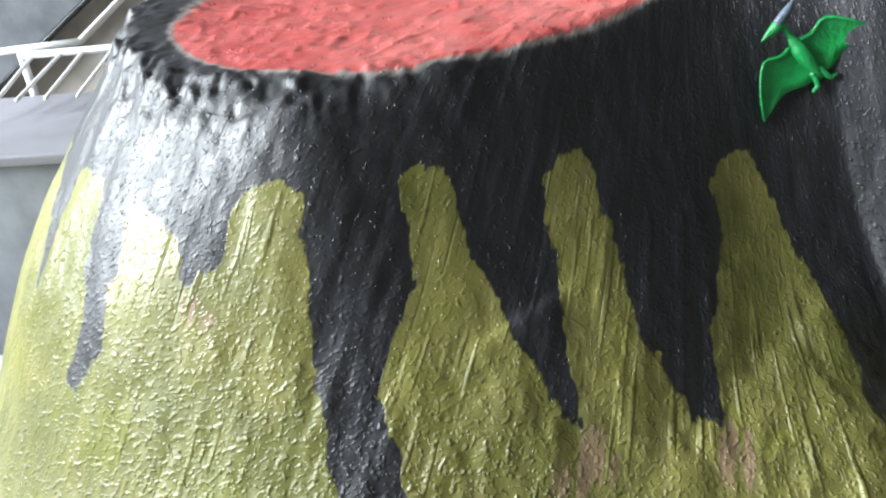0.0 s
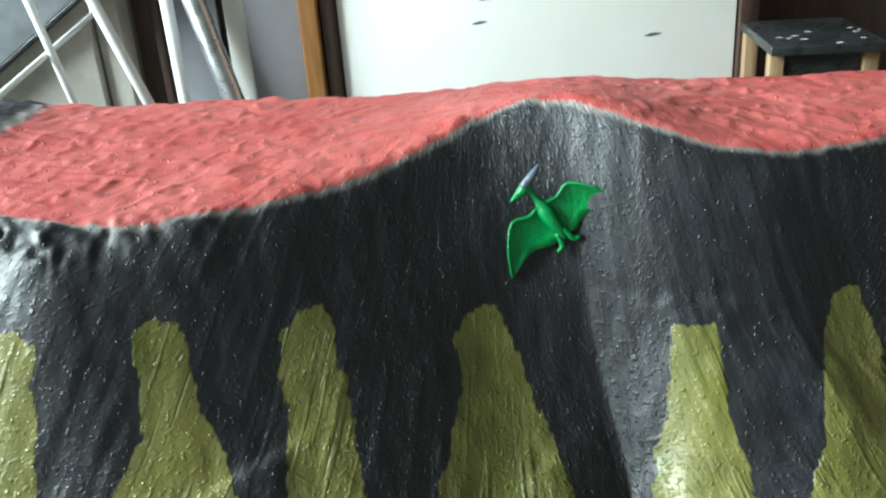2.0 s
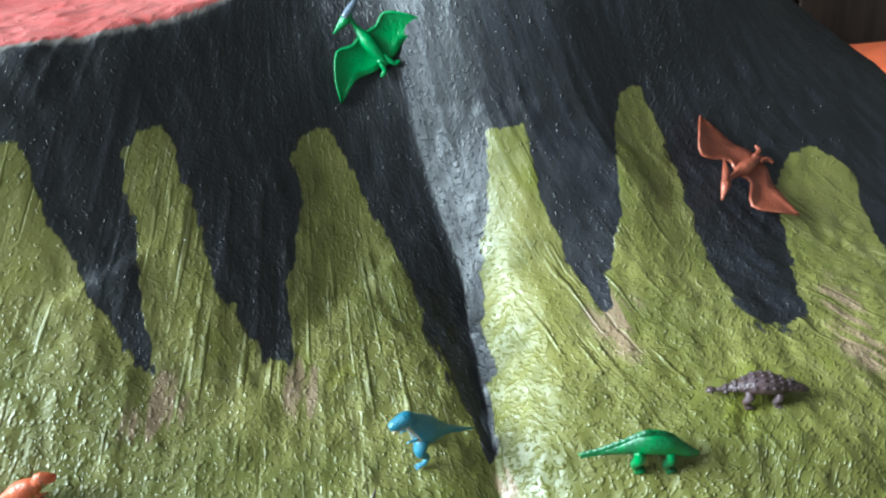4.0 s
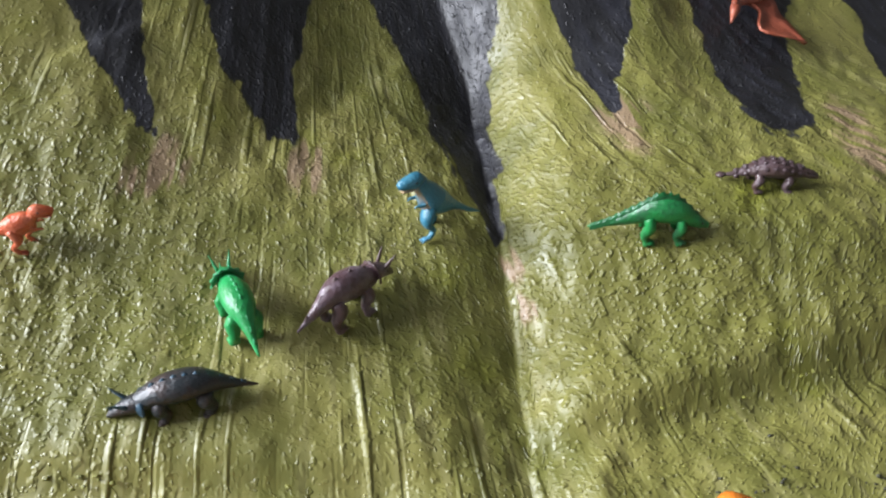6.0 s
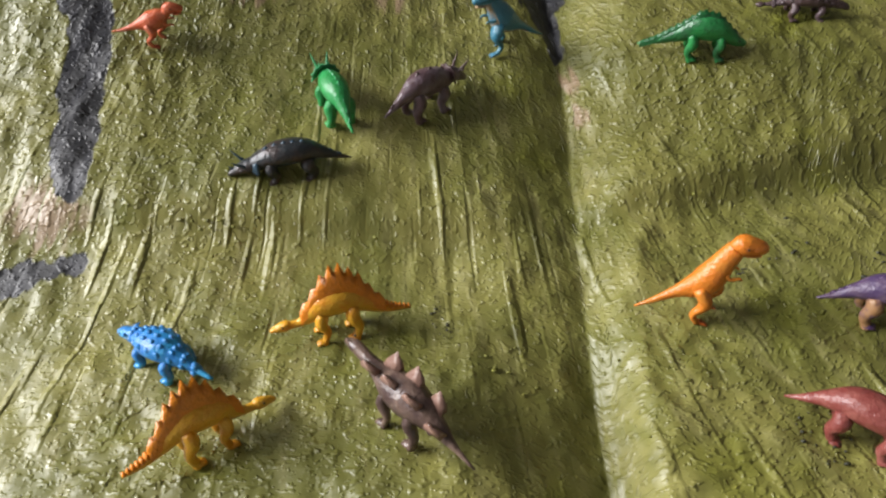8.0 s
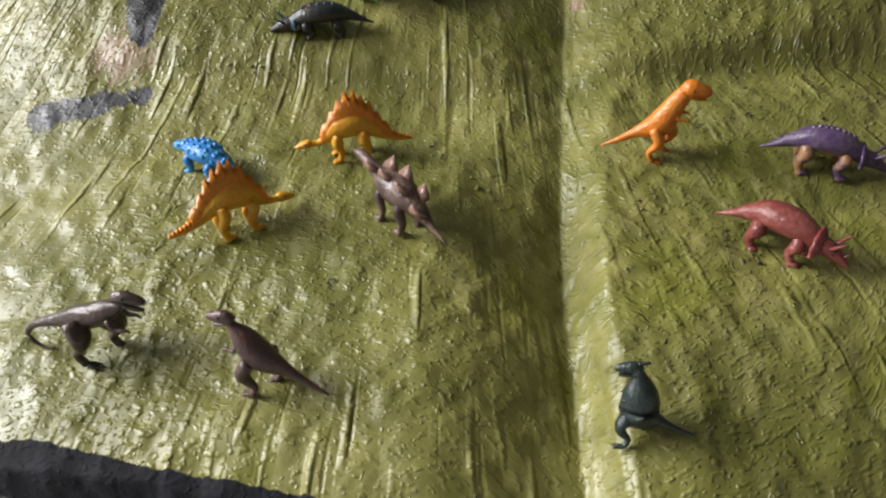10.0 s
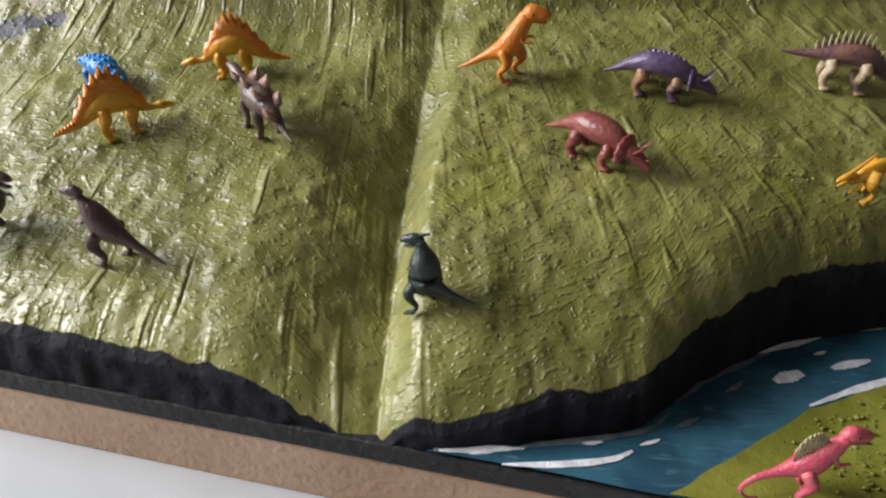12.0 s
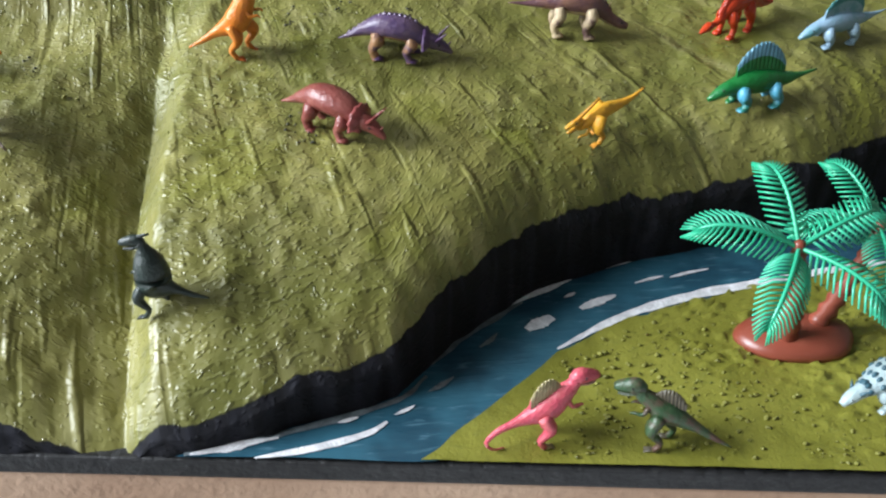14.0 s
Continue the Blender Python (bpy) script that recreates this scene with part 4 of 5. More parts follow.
def horned(frill=1.0, spines=0, down=0.0, limbs=0, toes=0):
    """Horned dinosaur on four legs; down lowers the head."""
    bm = bmesh.new()
    h = -down
    tube(bm, [(-0.52, 0, 0.14, 0.008, 0.008), (-0.42, 0, 0.19, 0.025, 0.028), (-0.28, 0, 0.27, 0.06, 0.07), (-0.12, 0, 0.33, 0.115, 0.125), (0.05, 0, 0.32, 0.125, 0.13), (0.18, 0, 0.29 + h * 0.3, 0.095, 0.105), (0.26, 0, 0.28 + h * 0.7, 0.07, 0.08)], 14, 4, 0, under=1)
    tube(bm, [(0.20, 0, 0.31 + h * 0.7, 0.06, 0.06), (0.29, 0, 0.30 + h, 0.075, 0.08), (0.38, 0, 0.26 + h, 0.055, 0.06), (0.45, 0, 0.21 + h, 0.03, 0.035), (0.48, 0, 0.18 + h, 0.012, 0.018)], 12, 3, 0)
    fan = []
    for ring, (r, dx) in enumerate(((0.05, 0.02), (0.135 * frill, -0.035))):
        row = []
        for k in range(15):
            w = math.pi * (k / 14) * 1.16 - 0.25
            scallop = 1 + (0.07 * math.cos(k * math.pi) if ring else 0)
            row.append((0.27 + dx, r * scallop * math.cos(w), 0.29 + h + r * 1.05 * scallop * math.sin(w)))
        fan.append(row)
    for off in (0.0, 0.022):
        a, b = [[bm.verts.new((p[0] + off, p[1], p[2])) for p in row] for row in fan]
        for k in range(14):
            bm.faces.new((a[k], a[k + 1], b[k + 1], b[k])).material_index = 2
        if off == 0.0:
            first = b
        else:
            for k in range(14):
                bm.faces.new((first[k], first[k + 1], b[k + 1], b[k])).material_index = 2
    for s in (-1, 1):
        spike(bm, (0.34, s * 0.04, 0.31 + h), (0.45, s * 0.085, 0.45 + h), 0.020)
        leg(bm, -0.17, s * 0.09, 0.27, 0.060, mat=limbs, toe=toes)
        leg(bm, 0.13, s * 0.09, 0.25, 0.052, mat=limbs, toe=toes)
    spike(bm, (0.43, 0, 0.24 + h), (0.475, 0, 0.32 + h), 0.014)
    for k in range(spines):
        u = k / max(spines - 1, 1)
        x = -0.42 + 0.58 * u
        z = float(np.interp(x, (-0.52, -0.42, -0.28, -0.12, 0.05, 0.18), (0.148, 0.216, 0.335, 0.450, 0.445, 0.39)))
        plate(bm, x, 0, z - 0.012, 0.050, 0.050, 0, 2, 0.014)
    eyes(bm, 0.375, 0.052, 0.285 + h, 0.012)
    return bm


def knob(bm, at, r, mat=2, flat=(1, 1, 1)):
    q = bmesh.ops.create_icosphere(bm, subdivisions=2, radius=r)["verts"]
    bmesh.ops.transform(bm, matrix=Matrix.Translation(at) @ Matrix.Diagonal((*flat, 1)), verts=q)
    for f in {f for v in q for f in v.link_faces}:
        f.material_index = mat


def plated():
    """Stegosaur: arched back, scalloped fan of plates, thick knobbed tail, small head held low."""
    bm = bmesh.new()
    tube(bm, [(-0.60, 0, 0.15, 0.014, 0.014), (-0.46, 0, 0.17, 0.028, 0.030), (-0.33, 0, 0.22, 0.042, 0.052), (-0.20, 0, 0.30, 0.070, 0.085), (-0.06, 0, 0.35, 0.092, 0.120), (0.08, 0, 0.32, 0.086, 0.110), (0.18, 0, 0.25, 0.055, 0.070), (0.27, 0, 0.195, 0.034, 0.036), (0.34, 0, 0.185, 0.030, 0.031), (0.39, 0, 0.185, 0.046, 0.044), (0.46, 0, 0.170, 0.034, 0.030), (0.51, 0, 0.155, 0.014, 0.014)], 14, 4, 0, under=1)
    crest(bm, ((-0.40, 0.22), (-0.33, 0.26), (-0.20, 0.375), (-0.06, 0.46), (0.08, 0.42), (0.18, 0.315), (0.27, 0.23)), 9, (0.09, 0.24, 0.27, 0.08), thick=0.036, notch=0.66)
    for k in range(9):
        x = -0.585 + 0.034 * k
        knob(bm, (x, 0, float(np.interp(x, (-0.60, -0.46, -0.33), (0.160, 0.195, 0.265)))), 0.019 + 0.0022 * k, 2, (0.75, 1.25, 1.0))
    for s in (-1, 1):
        leg(bm, -0.14, s * 0.08, 0.30, 0.054)
        leg(bm, 0.11, s * 0.075, 0.27, 0.046)
    eyes(bm, 0.415, 0.040, 0.20, 0.009)
    return bm


def armoured(club=True, knobs=5):
    """Low, broad dinosaur with rows of knobs on its back."""
    bm = bmesh.new()
    tube(bm, [(-0.52, 0, 0.13, 0.012, 0.012), (-0.38, 0, 0.15, 0.03, 0.03), (-0.24, 0, 0.19, 0.075, 0.06), (-0.06, 0, 0.23, 0.14, 0.095), (0.10, 0, 0.22, 0.135, 0.09), (0.24, 0, 0.19, 0.075, 0.065), (0.32, 0, 0.18, 0.06, 0.052), (0.40, 0, 0.16, 0.052, 0.045), (0.47, 0, 0.13, 0.026, 0.026)], 14, 4, 0, under=1)
    if club:
        tube(bm, [(-0.56, 0, 0.13, 0.02, 0.015), (-0.51, 0, 0.135, 0.05, 0.03), (-0.46, 0, 0.14, 0.02, 0.018)], 8, 3, 0)
    for row in range(-2, 3):
        for k in range(knobs + 3):
            u = k / (knobs + 2)
            x = -0.36 + 0.62 * u
            wide = np.interp(x, (-0.38, -0.24, -0.06, 0.1, 0.26), (0.03, 0.075, 0.14, 0.135, 0.07))
            top = np.interp(x, (-0.38, -0.24, -0.06, 0.1, 0.26), (0.178, 0.25, 0.325, 0.31, 0.25))
            y = float(wide) * row / 2.3
            z = float(top) - 0.055 * (row / 2) ** 2
            knob(bm, (x, y, z + 0.002), 0.024, 2, (1.25, 0.85, 1.1))
    for s in (-1, 1):
        leg(bm, -0.15, s * 0.115, 0.18, 0.046)
        leg(bm, 0.15, s * 0.11, 0.17, 0.042)
        spike(bm, (0.34, s * 0.045, 0.20), (0.30, s * 0.09, 0.24), 0.016)
    eyes(bm, 0.41, 0.044, 0.175, 0.009)
    return bm


def ridged():
    """Long-tailed four-legged lizard shape with a saw-toothed back."""
    bm = bmesh.new()
    tube(bm, [(-0.58, 0, 0.10, 0.006, 0.006), (-0.40, 0, 0.13, 0.025, 0.025), (-0.20, 0, 0.19, 0.055, 0.06), (-0.02, 0, 0.25, 0.09, 0.10), (0.14, 0, 0.24, 0.09, 0.10), (0.26, 0, 0.18, 0.06, 0.065), (0.34, 0, 0.14, 0.045, 0.045), (0.42, 0, 0.11, 0.02, 0.022)], 12, 4, 0, under=1)
    crest(bm, ((-0.56, 0.11), (-0.4, 0.155), (-0.2, 0.25), (-0.02, 0.35), (0.14, 0.34), (0.26, 0.245), (0.34, 0.18)), 15, (0.02, 0.05, 0.07, 0.03))
    for s in (-1, 1):
        leg(bm, -0.08, s * 0.08, 0.20, 0.05)
        leg(bm, 0.18, s * 0.08, 0.18, 0.042)
    eyes(bm, 0.36, 0.040, 0.155, 0.009)
    return bm


def sailback():
    """Four-legged sail-backed reptile, head low."""
    bm = bmesh.new()
    tube(bm, [(-0.58, 0, 0.27, 0.006, 0.006), (-0.44, 0, 0.24, 0.022, 0.022), (-0.26, 0, 0.22, 0.06, 0.065), (-0.05, 0, 0.22, 0.10, 0.105), (0.12, 0, 0.22, 0.094, 0.100), (0.24, 0, 0.20, 0.066, 0.066), (0.32, 0, 0.17, 0.062, 0.058), (0.41, 0, 0.125, 0.040, 0.038), (0.46, 0, 0.10, 0.018, 0.018)], 12, 4, 0, under=0)
    sail(bm, -0.25, 0.22, 0.28, 0.27, low=0)
    for s in (-1, 1):
        leg(bm, -0.15, s * 0.10, 0.19, 0.054, mat=1, toe=1)
        leg(bm, 0.16, s * 0.10, 0.18, 0.054, mat=1, toe=1)
    eyes(bm, 0.355, 0.052, 0.19, 0.010)
    return bm


def comb_back():
    """Four-legged, head bent low, a comb of pale spines highest over the shoulders, thick legs."""
    bm = bmesh.new()
    tube(bm, [(-0.60, 0, 0.25, 0.006, 0.006), (-0.44, 0, 0.25, 0.024, 0.024), (-0.26, 0, 0.27, 0.055, 0.058), (-0.08, 0, 0.29, 0.088, 0.105), (0.10, 0, 0.28, 0.092, 0.110), (0.22, 0, 0.22, 0.070, 0.080), (0.30, 0, 0.16, 0.052, 0.054), (0.40, 0, 0.11, 0.050, 0.044), (0.47, 0, 0.085, 0.030, 0.028)], 12, 4, 0, under=1)
    for k in range(13):
        u = k / 12
        x = -0.30 + 0.56 * u
        z = float(np.interp(x, (-0.44, -0.26, -0.08, 0.10, 0.22, 0.30), (0.27, 0.325, 0.392, 0.385, 0.295, 0.21)))
        tall = 0.035 + 0.10 * math.sin(math.pi * min(u * 0.72 + 0.18, 1.0))
        spike(bm, (x, 0, z - 0.02), (x + 0.05 * (u - 0.35), 0, z + tall), 0.017, 2, 6)
        plate(bm, x + 0.012, 0, z - 0.03, 0.07, 0.03 + tall * 0.62, 0, 0, 0.016)
    for s in (-1, 1):
        leg(bm, -0.16, s * 0.09, 0.25, 0.055, mat=1, toe=1)
        leg(bm, 0.12, s * 0.095, 0.25, 0.055, mat=1, toe=1)
    eyes(bm, 0.41, 0.044, 0.135, 0.010)
    return bm


def hunter(rise=0.30, tail=0.0, head=1.25, crest=0.0, fin=0.0, stride=0.06, curl=False, reach=1.0, bulk=1.0, neck_r=0.058, lean=0.5):
    """Dinosaur on two legs. rise: how much the body points up; tail: lift of the tail's tip; fin: a sail's height; reach: how far the chest and neck lean out."""
    bm = bmesh.new()
    hip = 0.34
    if curl:
        back = [(-0.40, 0, 0.02, 0.007, 0.007), (-0.50, 0, 0.03, 0.012, 0.012), (-0.56, 0, 0.12, 0.018, 0.018), (-0.47, 0, 0.22, 0.026, 0.026), (-0.30, 0, 0.28, 0.04, 0.042)]
    else:
        back = [(-0.58, 0, 0.16 + tail, 0.007, 0.007), (-0.44, 0, 0.20 + tail * 0.6, 0.024, 0.026), (-0.28, 0, 0.27 + tail * 0.25, 0.045, 0.05)]
    chest, neck = (-0.08 + 0.20 * reach, 0, hip + rise * 0.55), (-0.06 + 0.27 * reach, 0, hip + rise * 0.84)
    tube(bm, back + [(-0.10, 0, hip, 0.082 * bulk, 0.095 * bulk), (-0.09 + 0.11 * reach, 0, hip + rise * 0.22, 0.088 * bulk, 0.098 * bulk), (*chest, 0.072 * bulk, 0.080 * bulk), (*neck, neck_r, neck_r * 1.08), (neck[0] + 0.03, 0, neck[2] + 0.05, neck_r * 0.9, neck_r)], 12, 4, 0, under=1)
    hx, hz = neck[0] + 0.03, neck[2] + 0.055
    far = 0.55 + 0.42 * head
    tube(bm, [(hx - 0.05, 0, hz, 0.035, 0.035), (hx + 0.02 * far, 0, hz + 0.022, 0.054 * head, 0.060 * head), (hx + 0.09 * far, 0, hz + 0.016, 0.048 * head, 0.050 * head), (hx + 0.155 * far, 0, hz + 0.002, 0.038 * head, 0.036 * head), (hx + 0.185 * far, 0, hz - 0.006, 0.022 * head, 0.020 * head)], 10, 3, 0)
    tube(bm, [(hx, 0, hz - 0.038, 0.030 * head, 0.02), (hx + 0.09 * far, 0, hz - 0.062, 0.030 * head, 0.016), (hx + 0.155 * far, 0, hz - 0.064, 0.018 * head, 0.010)], 8, 3, 1)
    if crest:
        tube(bm, [(hx + 0.08, 0, hz + 0.03, 0.018, 0.018), (hx - 0.02, 0, hz + 0.065, 0.02, 0.02), (hx - 0.05 - crest, 0, hz + 0.06 + crest * lean, 0.012, 0.012)], 8, 3, 2)
    if fin:
        sail(bm, -0.20, 0.12 * reach, hip + 0.06, fin, 10)
    for s in (-1, 1):
        x = -0.035 + s * stride
        tube(bm, [(x - 0.02, s * 0.05, hip, 0.060, 0.085), (x + 0.035, s * 0.092, 0.24, 0.056, 0.080), (x + 0.01, s * 0.096, 0.17, 0.038, 0.048), (x - 0.045, s * 0.095, 0.10, 0.026, 0.030), (x, s * 0.095, 0.02, 0.026, 0.028)], 9, 3, 0, (0, 1, 0))
        for toe in (-0.5, 0.0, 0.5):
            tube(bm, [(x - 0.02, s * 0.09, 0.02, 0.022, 0.02), (x + 0.04, s * 0.09 + toe * 0.03, 0.016, 0.016, 0.016), (x + 0.085, s * 0.09 + toe * 0.055, 0.004, 0.005, 0.005)], 6, 2, 2)
        ax, az = chest[0] + 0.02, chest[2] - 0.03
        tube(bm, [(ax, s * 0.06, az, 0.022, 0.024), (ax + 0.04, s * 0.075, az - 0.06, 0.018, 0.018), (ax + 0.11, s * 0.07, az - 0.055, 0.013, 0.013), (ax + 0.14, s * 0.065, az - 0.075, 0.005, 0.005)], 6, 3, 0)
    eyes(bm, hx + 0.05 * far, 0.050 * head, hz + 0.036, 0.011)
    return bm


def long_necked():
    """Slender four-legged shape, long neck stretched forward, blades along its back."""
    bm = bmesh.new()
    tube(bm, [(-0.58, 0, 0.10, 0.006, 0.006), (-0.42, 0, 0.16, 0.024, 0.026), (-0.25, 0, 0.24, 0.072, 0.07), (-0.08, 0, 0.28, 0.118, 0.12), (0.08, 0, 0.29, 0.105, 0.105), (0.20, 0, 0.32, 0.062, 0.062), (0.33, 0, 0.36, 0.042, 0.042), (0.43, 0, 0.39, 0.042, 0.038), (0.51, 0, 0.38, 0.018, 0.018)], 12, 4, 0, under=1)
    for k in range(7):
        x = -0.32 + 0.09 * k
        z = float(np.interp(x, (-0.42, -0.25, -0.08, 0.08, 0.25), (0.185, 0.30, 0.385, 0.38, 0.38)))
        plate(bm, x, 0.045 * (-1) ** k, z - 0.015, 0.13, 0.10, 0.05 * (-1) ** k, thick=0.030)
    for s in (-1, 1):
        leg(bm, -0.14, s * 0.08, 0.25, 0.042)
        leg(bm, 0.10, s * 0.08, 0.25, 0.036)
    eyes(bm, 0.455, 0.026, 0.432, 0.008)
    return bm


def flyer(wrist=(0.155, 0.36), tip=(-0.31, 0.69), root=(-0.27, 0.13), hollow=0.10, head=0.38, turn=98, lift=0.06):
    """Pterosaur spread flat. wrist, tip, root: corners of a wing, forward and outward; turn: the head's turn to its left; lift: how far the wing tips rise."""
    bm = bmesh.new()
    tube(bm, [(-0.30, 0, 0.05, 0.030, 0.022), (-0.20, 0, 0.07, 0.055, 0.045), (0.0, 0, 0.09, 0.085, 0.070), (0.12, 0, 0.10, 0.070, 0.055), (0.22, 0, 0.12, 0.036, 0.034), (head - 0.07, 0, 0.15, 0.030, 0.030), (head, 0.01, 0.17, 0.034, 0.034)], 10, 4, 0)
    a = radians(turn)
    def at(u, v, z):
        return (head + u * math.cos(a) - v * math.sin(a), 0.01 + u * math.sin(a) + v * math.cos(a), z)
    tube(bm, [(*at(-0.06, 0, 0.17), 0.030, 0.036), (*at(0.03, 0, 0.175), 0.060, 0.052), (*at(0.12, 0, 0.16), 0.042, 0.036), (*at(0.24, 0, 0.13), 0.010, 0.012)], 8, 3, 0)
    tube(bm, [(*at(0.04, -0.02, 0.20), 0.040, 0.036), (*at(-0.08, -0.03, 0.21), 0.048, 0.036), (*at(-0.17, -0.05, 0.21), 0.032, 0.024), (*at(-0.26, -0.08, 0.205), 0.006, 0.007)], 8, 3, 2)
    for s in (-1, 1):
        lead = [(0.13, 0.05, 0.10), (0.11, 0.19, 0.10), (wrist[0], wrist[1], 0.11 + lift * 0.5), ((wrist[0] * 0.45 + tip[0] * 0.55) + 0.035, (wrist[1] * 0.45 + tip[1] * 0.55) + 0.02, 0.09 + lift), (tip[0], tip[1], 0.04 + lift)]
        mid = ((root[0] + tip[0]) / 2 + hollow, (root[1] + tip[1]) / 2, 0.06 + lift * 0.5)
        trail = [(root[0], 0.04, 0.05), (*root, 0.055), ((root[0] + mid[0]) / 2 + hollow * 0.3, (root[1] + mid[1]) / 2, 0.06), mid, (tip[0] - 0.004, tip[1] - 0.004, 0.036 + lift)]
        la, tr = smooth_line(lead, 4), smooth_line(trail, 4)
        sides = []
        for off in (0.0, -0.024):
            sides.append([[bm.verts.new((p[0] + (q[0] - p[0]) * v, s * (p[1] + (q[1] - p[1]) * v), p[2] + (q[2] - p[2]) * v - 0.035 * math.sin(math.pi * v) + off)) for v in (0, 0.25, 0.5, 0.75, 1)] for p, q in zip(la, tr)])
            for p, q in zip(sides[-1], sides[-1][1:]):
                for j in range(4):
                    bm.faces.new((p[j], q[j], q[j + 1], p[j + 1])).material_index = 1
        for p, q, r, t in zip(sides[0], sides[0][1:], sides[1], sides[1][1:]):
            bm.faces.new((p[4], q[4], t[4], r[4])).material_index = 1
        tube(bm, [(p[0], s * p[1], p[2] - 0.008, 0.026 - 0.0032 * k, 0.024 - 0.0030 * k) for k, p in enumerate(lead)], 7, 3, 0)
        tube(bm, [(-0.20, s * 0.04, 0.07, 0.034, 0.034), (-0.29, s * 0.055, 0.07, 0.030, 0.030), (-0.345, s * 0.075, 0.06, 0.030, 0.022), (-0.365, s * 0.145, 0.05, 0.020, 0.016)], 7, 3, 0)
    eyes(bm, *at(0.05, 0.0, 0.0)[:1], 0.0, 0.20, 0.006)
    return bm


EYE_PAINT = plain("eye_paint", (0.02, 0.018, 0.016), 0.25, 0.1)


def settle(ob, x, y, heading, length, upright=0.5, sink=0.0006, pitch=0.0, raised=0.0, squash=1.0):
    """Stand a figure on the mountain at x, y, its back between plumb and the slope's normal."""
    e = 0.008
    gx = float(ground(x + e, y) - ground(x - e, y)) / (2 * e)
    gy = float(ground(x, y + e) - ground(x, y - e)) / (2 * e)
    normal = Vector((-gx, -gy, 1)).normalized()
    up = (normal * (1 - upright) + Vector((0, 0, 1)) * upright).normalized()
    ahead = Vector((math.cos(radians(heading)), math.sin(radians(heading)), 0))
    side = up.cross(ahead).normalized()
    ahead = side.cross(up)
    m = Matrix((ahead, side, up)).transposed().to_4x4()
    z = max(float(ground(x, y)), 0.0014) - sink + raised
    ob.matrix_world = Matrix.Translation((x, y, z)) @ m @ pose(0, 0, 0, 0, -pitch, 0) @ Matrix.Diagonal((length, length, length * squash, 1))
    return ob


def figure(name, bm, colors, label, where, rough=0.34, **more):
    """colors: body, wash, belly, accent."""
    body, wash, belly, accent = [tuple(0.82 * c for c in color) for color in colors]
    mats = [toy(name + "_body", body, wash, rough), toy(name + "_belly", belly, body, rough), toy(name + "_accent", accent, tuple(c * 0.8 for c in accent), rough), EYE_PAINT]
    ob = thing(name, bm, mats, label, "toy dinosaur", "toy dinosaurs on the volcano")
    return settle(ob, *where, **more)


GREEN, BLUE, TEAL = (0.010, 0.25, 0.060), (0.012, 0.20, 0.58), (0.030, 0.18, 0.27)
ORANGE, YELLOW = (0.72, 0.20, 0.020), (0.78, 0.40, 0.030)
RUST, PINK, ROSE = (0.30, 0.07, 0.035), (0.22, 0.048, 0.040), (0.62, 0.085, 0.13)
BROWN, MUD, SLATE = (0.075, 0.042, 0.038), (0.055, 0.034, 0.026), (0.022, 0.028, 0.032)
PURPLE, RED = (0.085, 0.050, 0.125), (0.62, 0.055, 0.012)

figure("pterosaur", flyer(root=(-0.27, 0.16), hollow=0.07), (GREEN, (0.02, 0.36, 0.09), (0.012, 0.33, 0.07), (0.16, 0.20, 0.26)), "bright green plastic pterosaur with grey crest, glued to black slope", (0.1405, 0.4025, 106, 0.047), upright=0.0, sink=-0.001)
figure("pterosaur", flyer((0.38, 0.40), (-0.02, 0.80), (-0.24, 0.15), 0.05, 0.42, 35, 0.10), (RUST, (0.48, 0.14, 0.08), (0.42, 0.11, 0.06), RUST), "reddish brown plastic pterosaur with spread wings on the slope", (0.336, 0.362, 222, 0.047), upright=0.0, sink=-0.002)
figure("theropod", hunter(0.14, 0.06, reach=0.7, bulk=1.35), ((0.60, 0.10, 0.03), (0.70, 0.20, 0.10), (0.60, 0.16, 0.08), (0.45, 0.06, 0.03)), "small orange-red plastic dinosaur beside a black lava run", (-0.013, 0.224, 8, 0.036))
figure("horned_dinosaur", horned(1.0, 9), (GREEN, (0.02, 0.36, 0.10), (0.03, 0.30, 0.16), (0.04, 0.36, 0.14)), "green plastic triceratops climbing the green slope", (0.069, 0.202, 112, 0.050), squash=0.9)
figure("horned_dinosaur", horned(0.85, 5), ((0.10, 0.055, 0.062), (0.20, 0.15, 0.18), (0.10, 0.07, 0.06), (0.09, 0.05, 0.05)), "mauve-brown plastic triceratops facing uphill", (0.112, 0.208, 42, 0.050))
figure("theropod", hunter(0.27, -0.08, 1.35, reach=0.50, bulk=1.45, neck_r=0.078), (TEAL, (0.05, 0.20, 0.28), (0.55, 0.38, 0.22), (0.10, 0.30, 0.44)), "teal and cream plastic tyrannosaur standing by the black crease", (0.147, 0.244, 205, 0.047))
figure("ridged_reptile", ridged(), (GREEN, (0.015, 0.10, 0.035), (0.012, 0.22, 0.05), (0.008, 0.13, 0.035)), "dark green plastic reptile with a saw-toothed back", (0.243, 0.222, -10, 0.050), squash=1.25)
figure("ankylosaur", armoured(), (BROWN, (0.11, 0.075, 0.085), (0.10, 0.075, 0.085), (0.08, 0.05, 0.055)), "dark mauve spiny plastic ankylosaur below a lava run", (0.299, 0.240, -8, 0.043))
figure("styracosaur", horned(0.8, 9, 0.10), (SLATE, (0.050, 0.030, 0.026), (0.05, 0.09, 0.11), (0.045, 0.10, 0.15)), "near-black plastic horned dinosaur with blue frill, head down", (0.050, 0.172, 192, 0.054), squash=0.72)
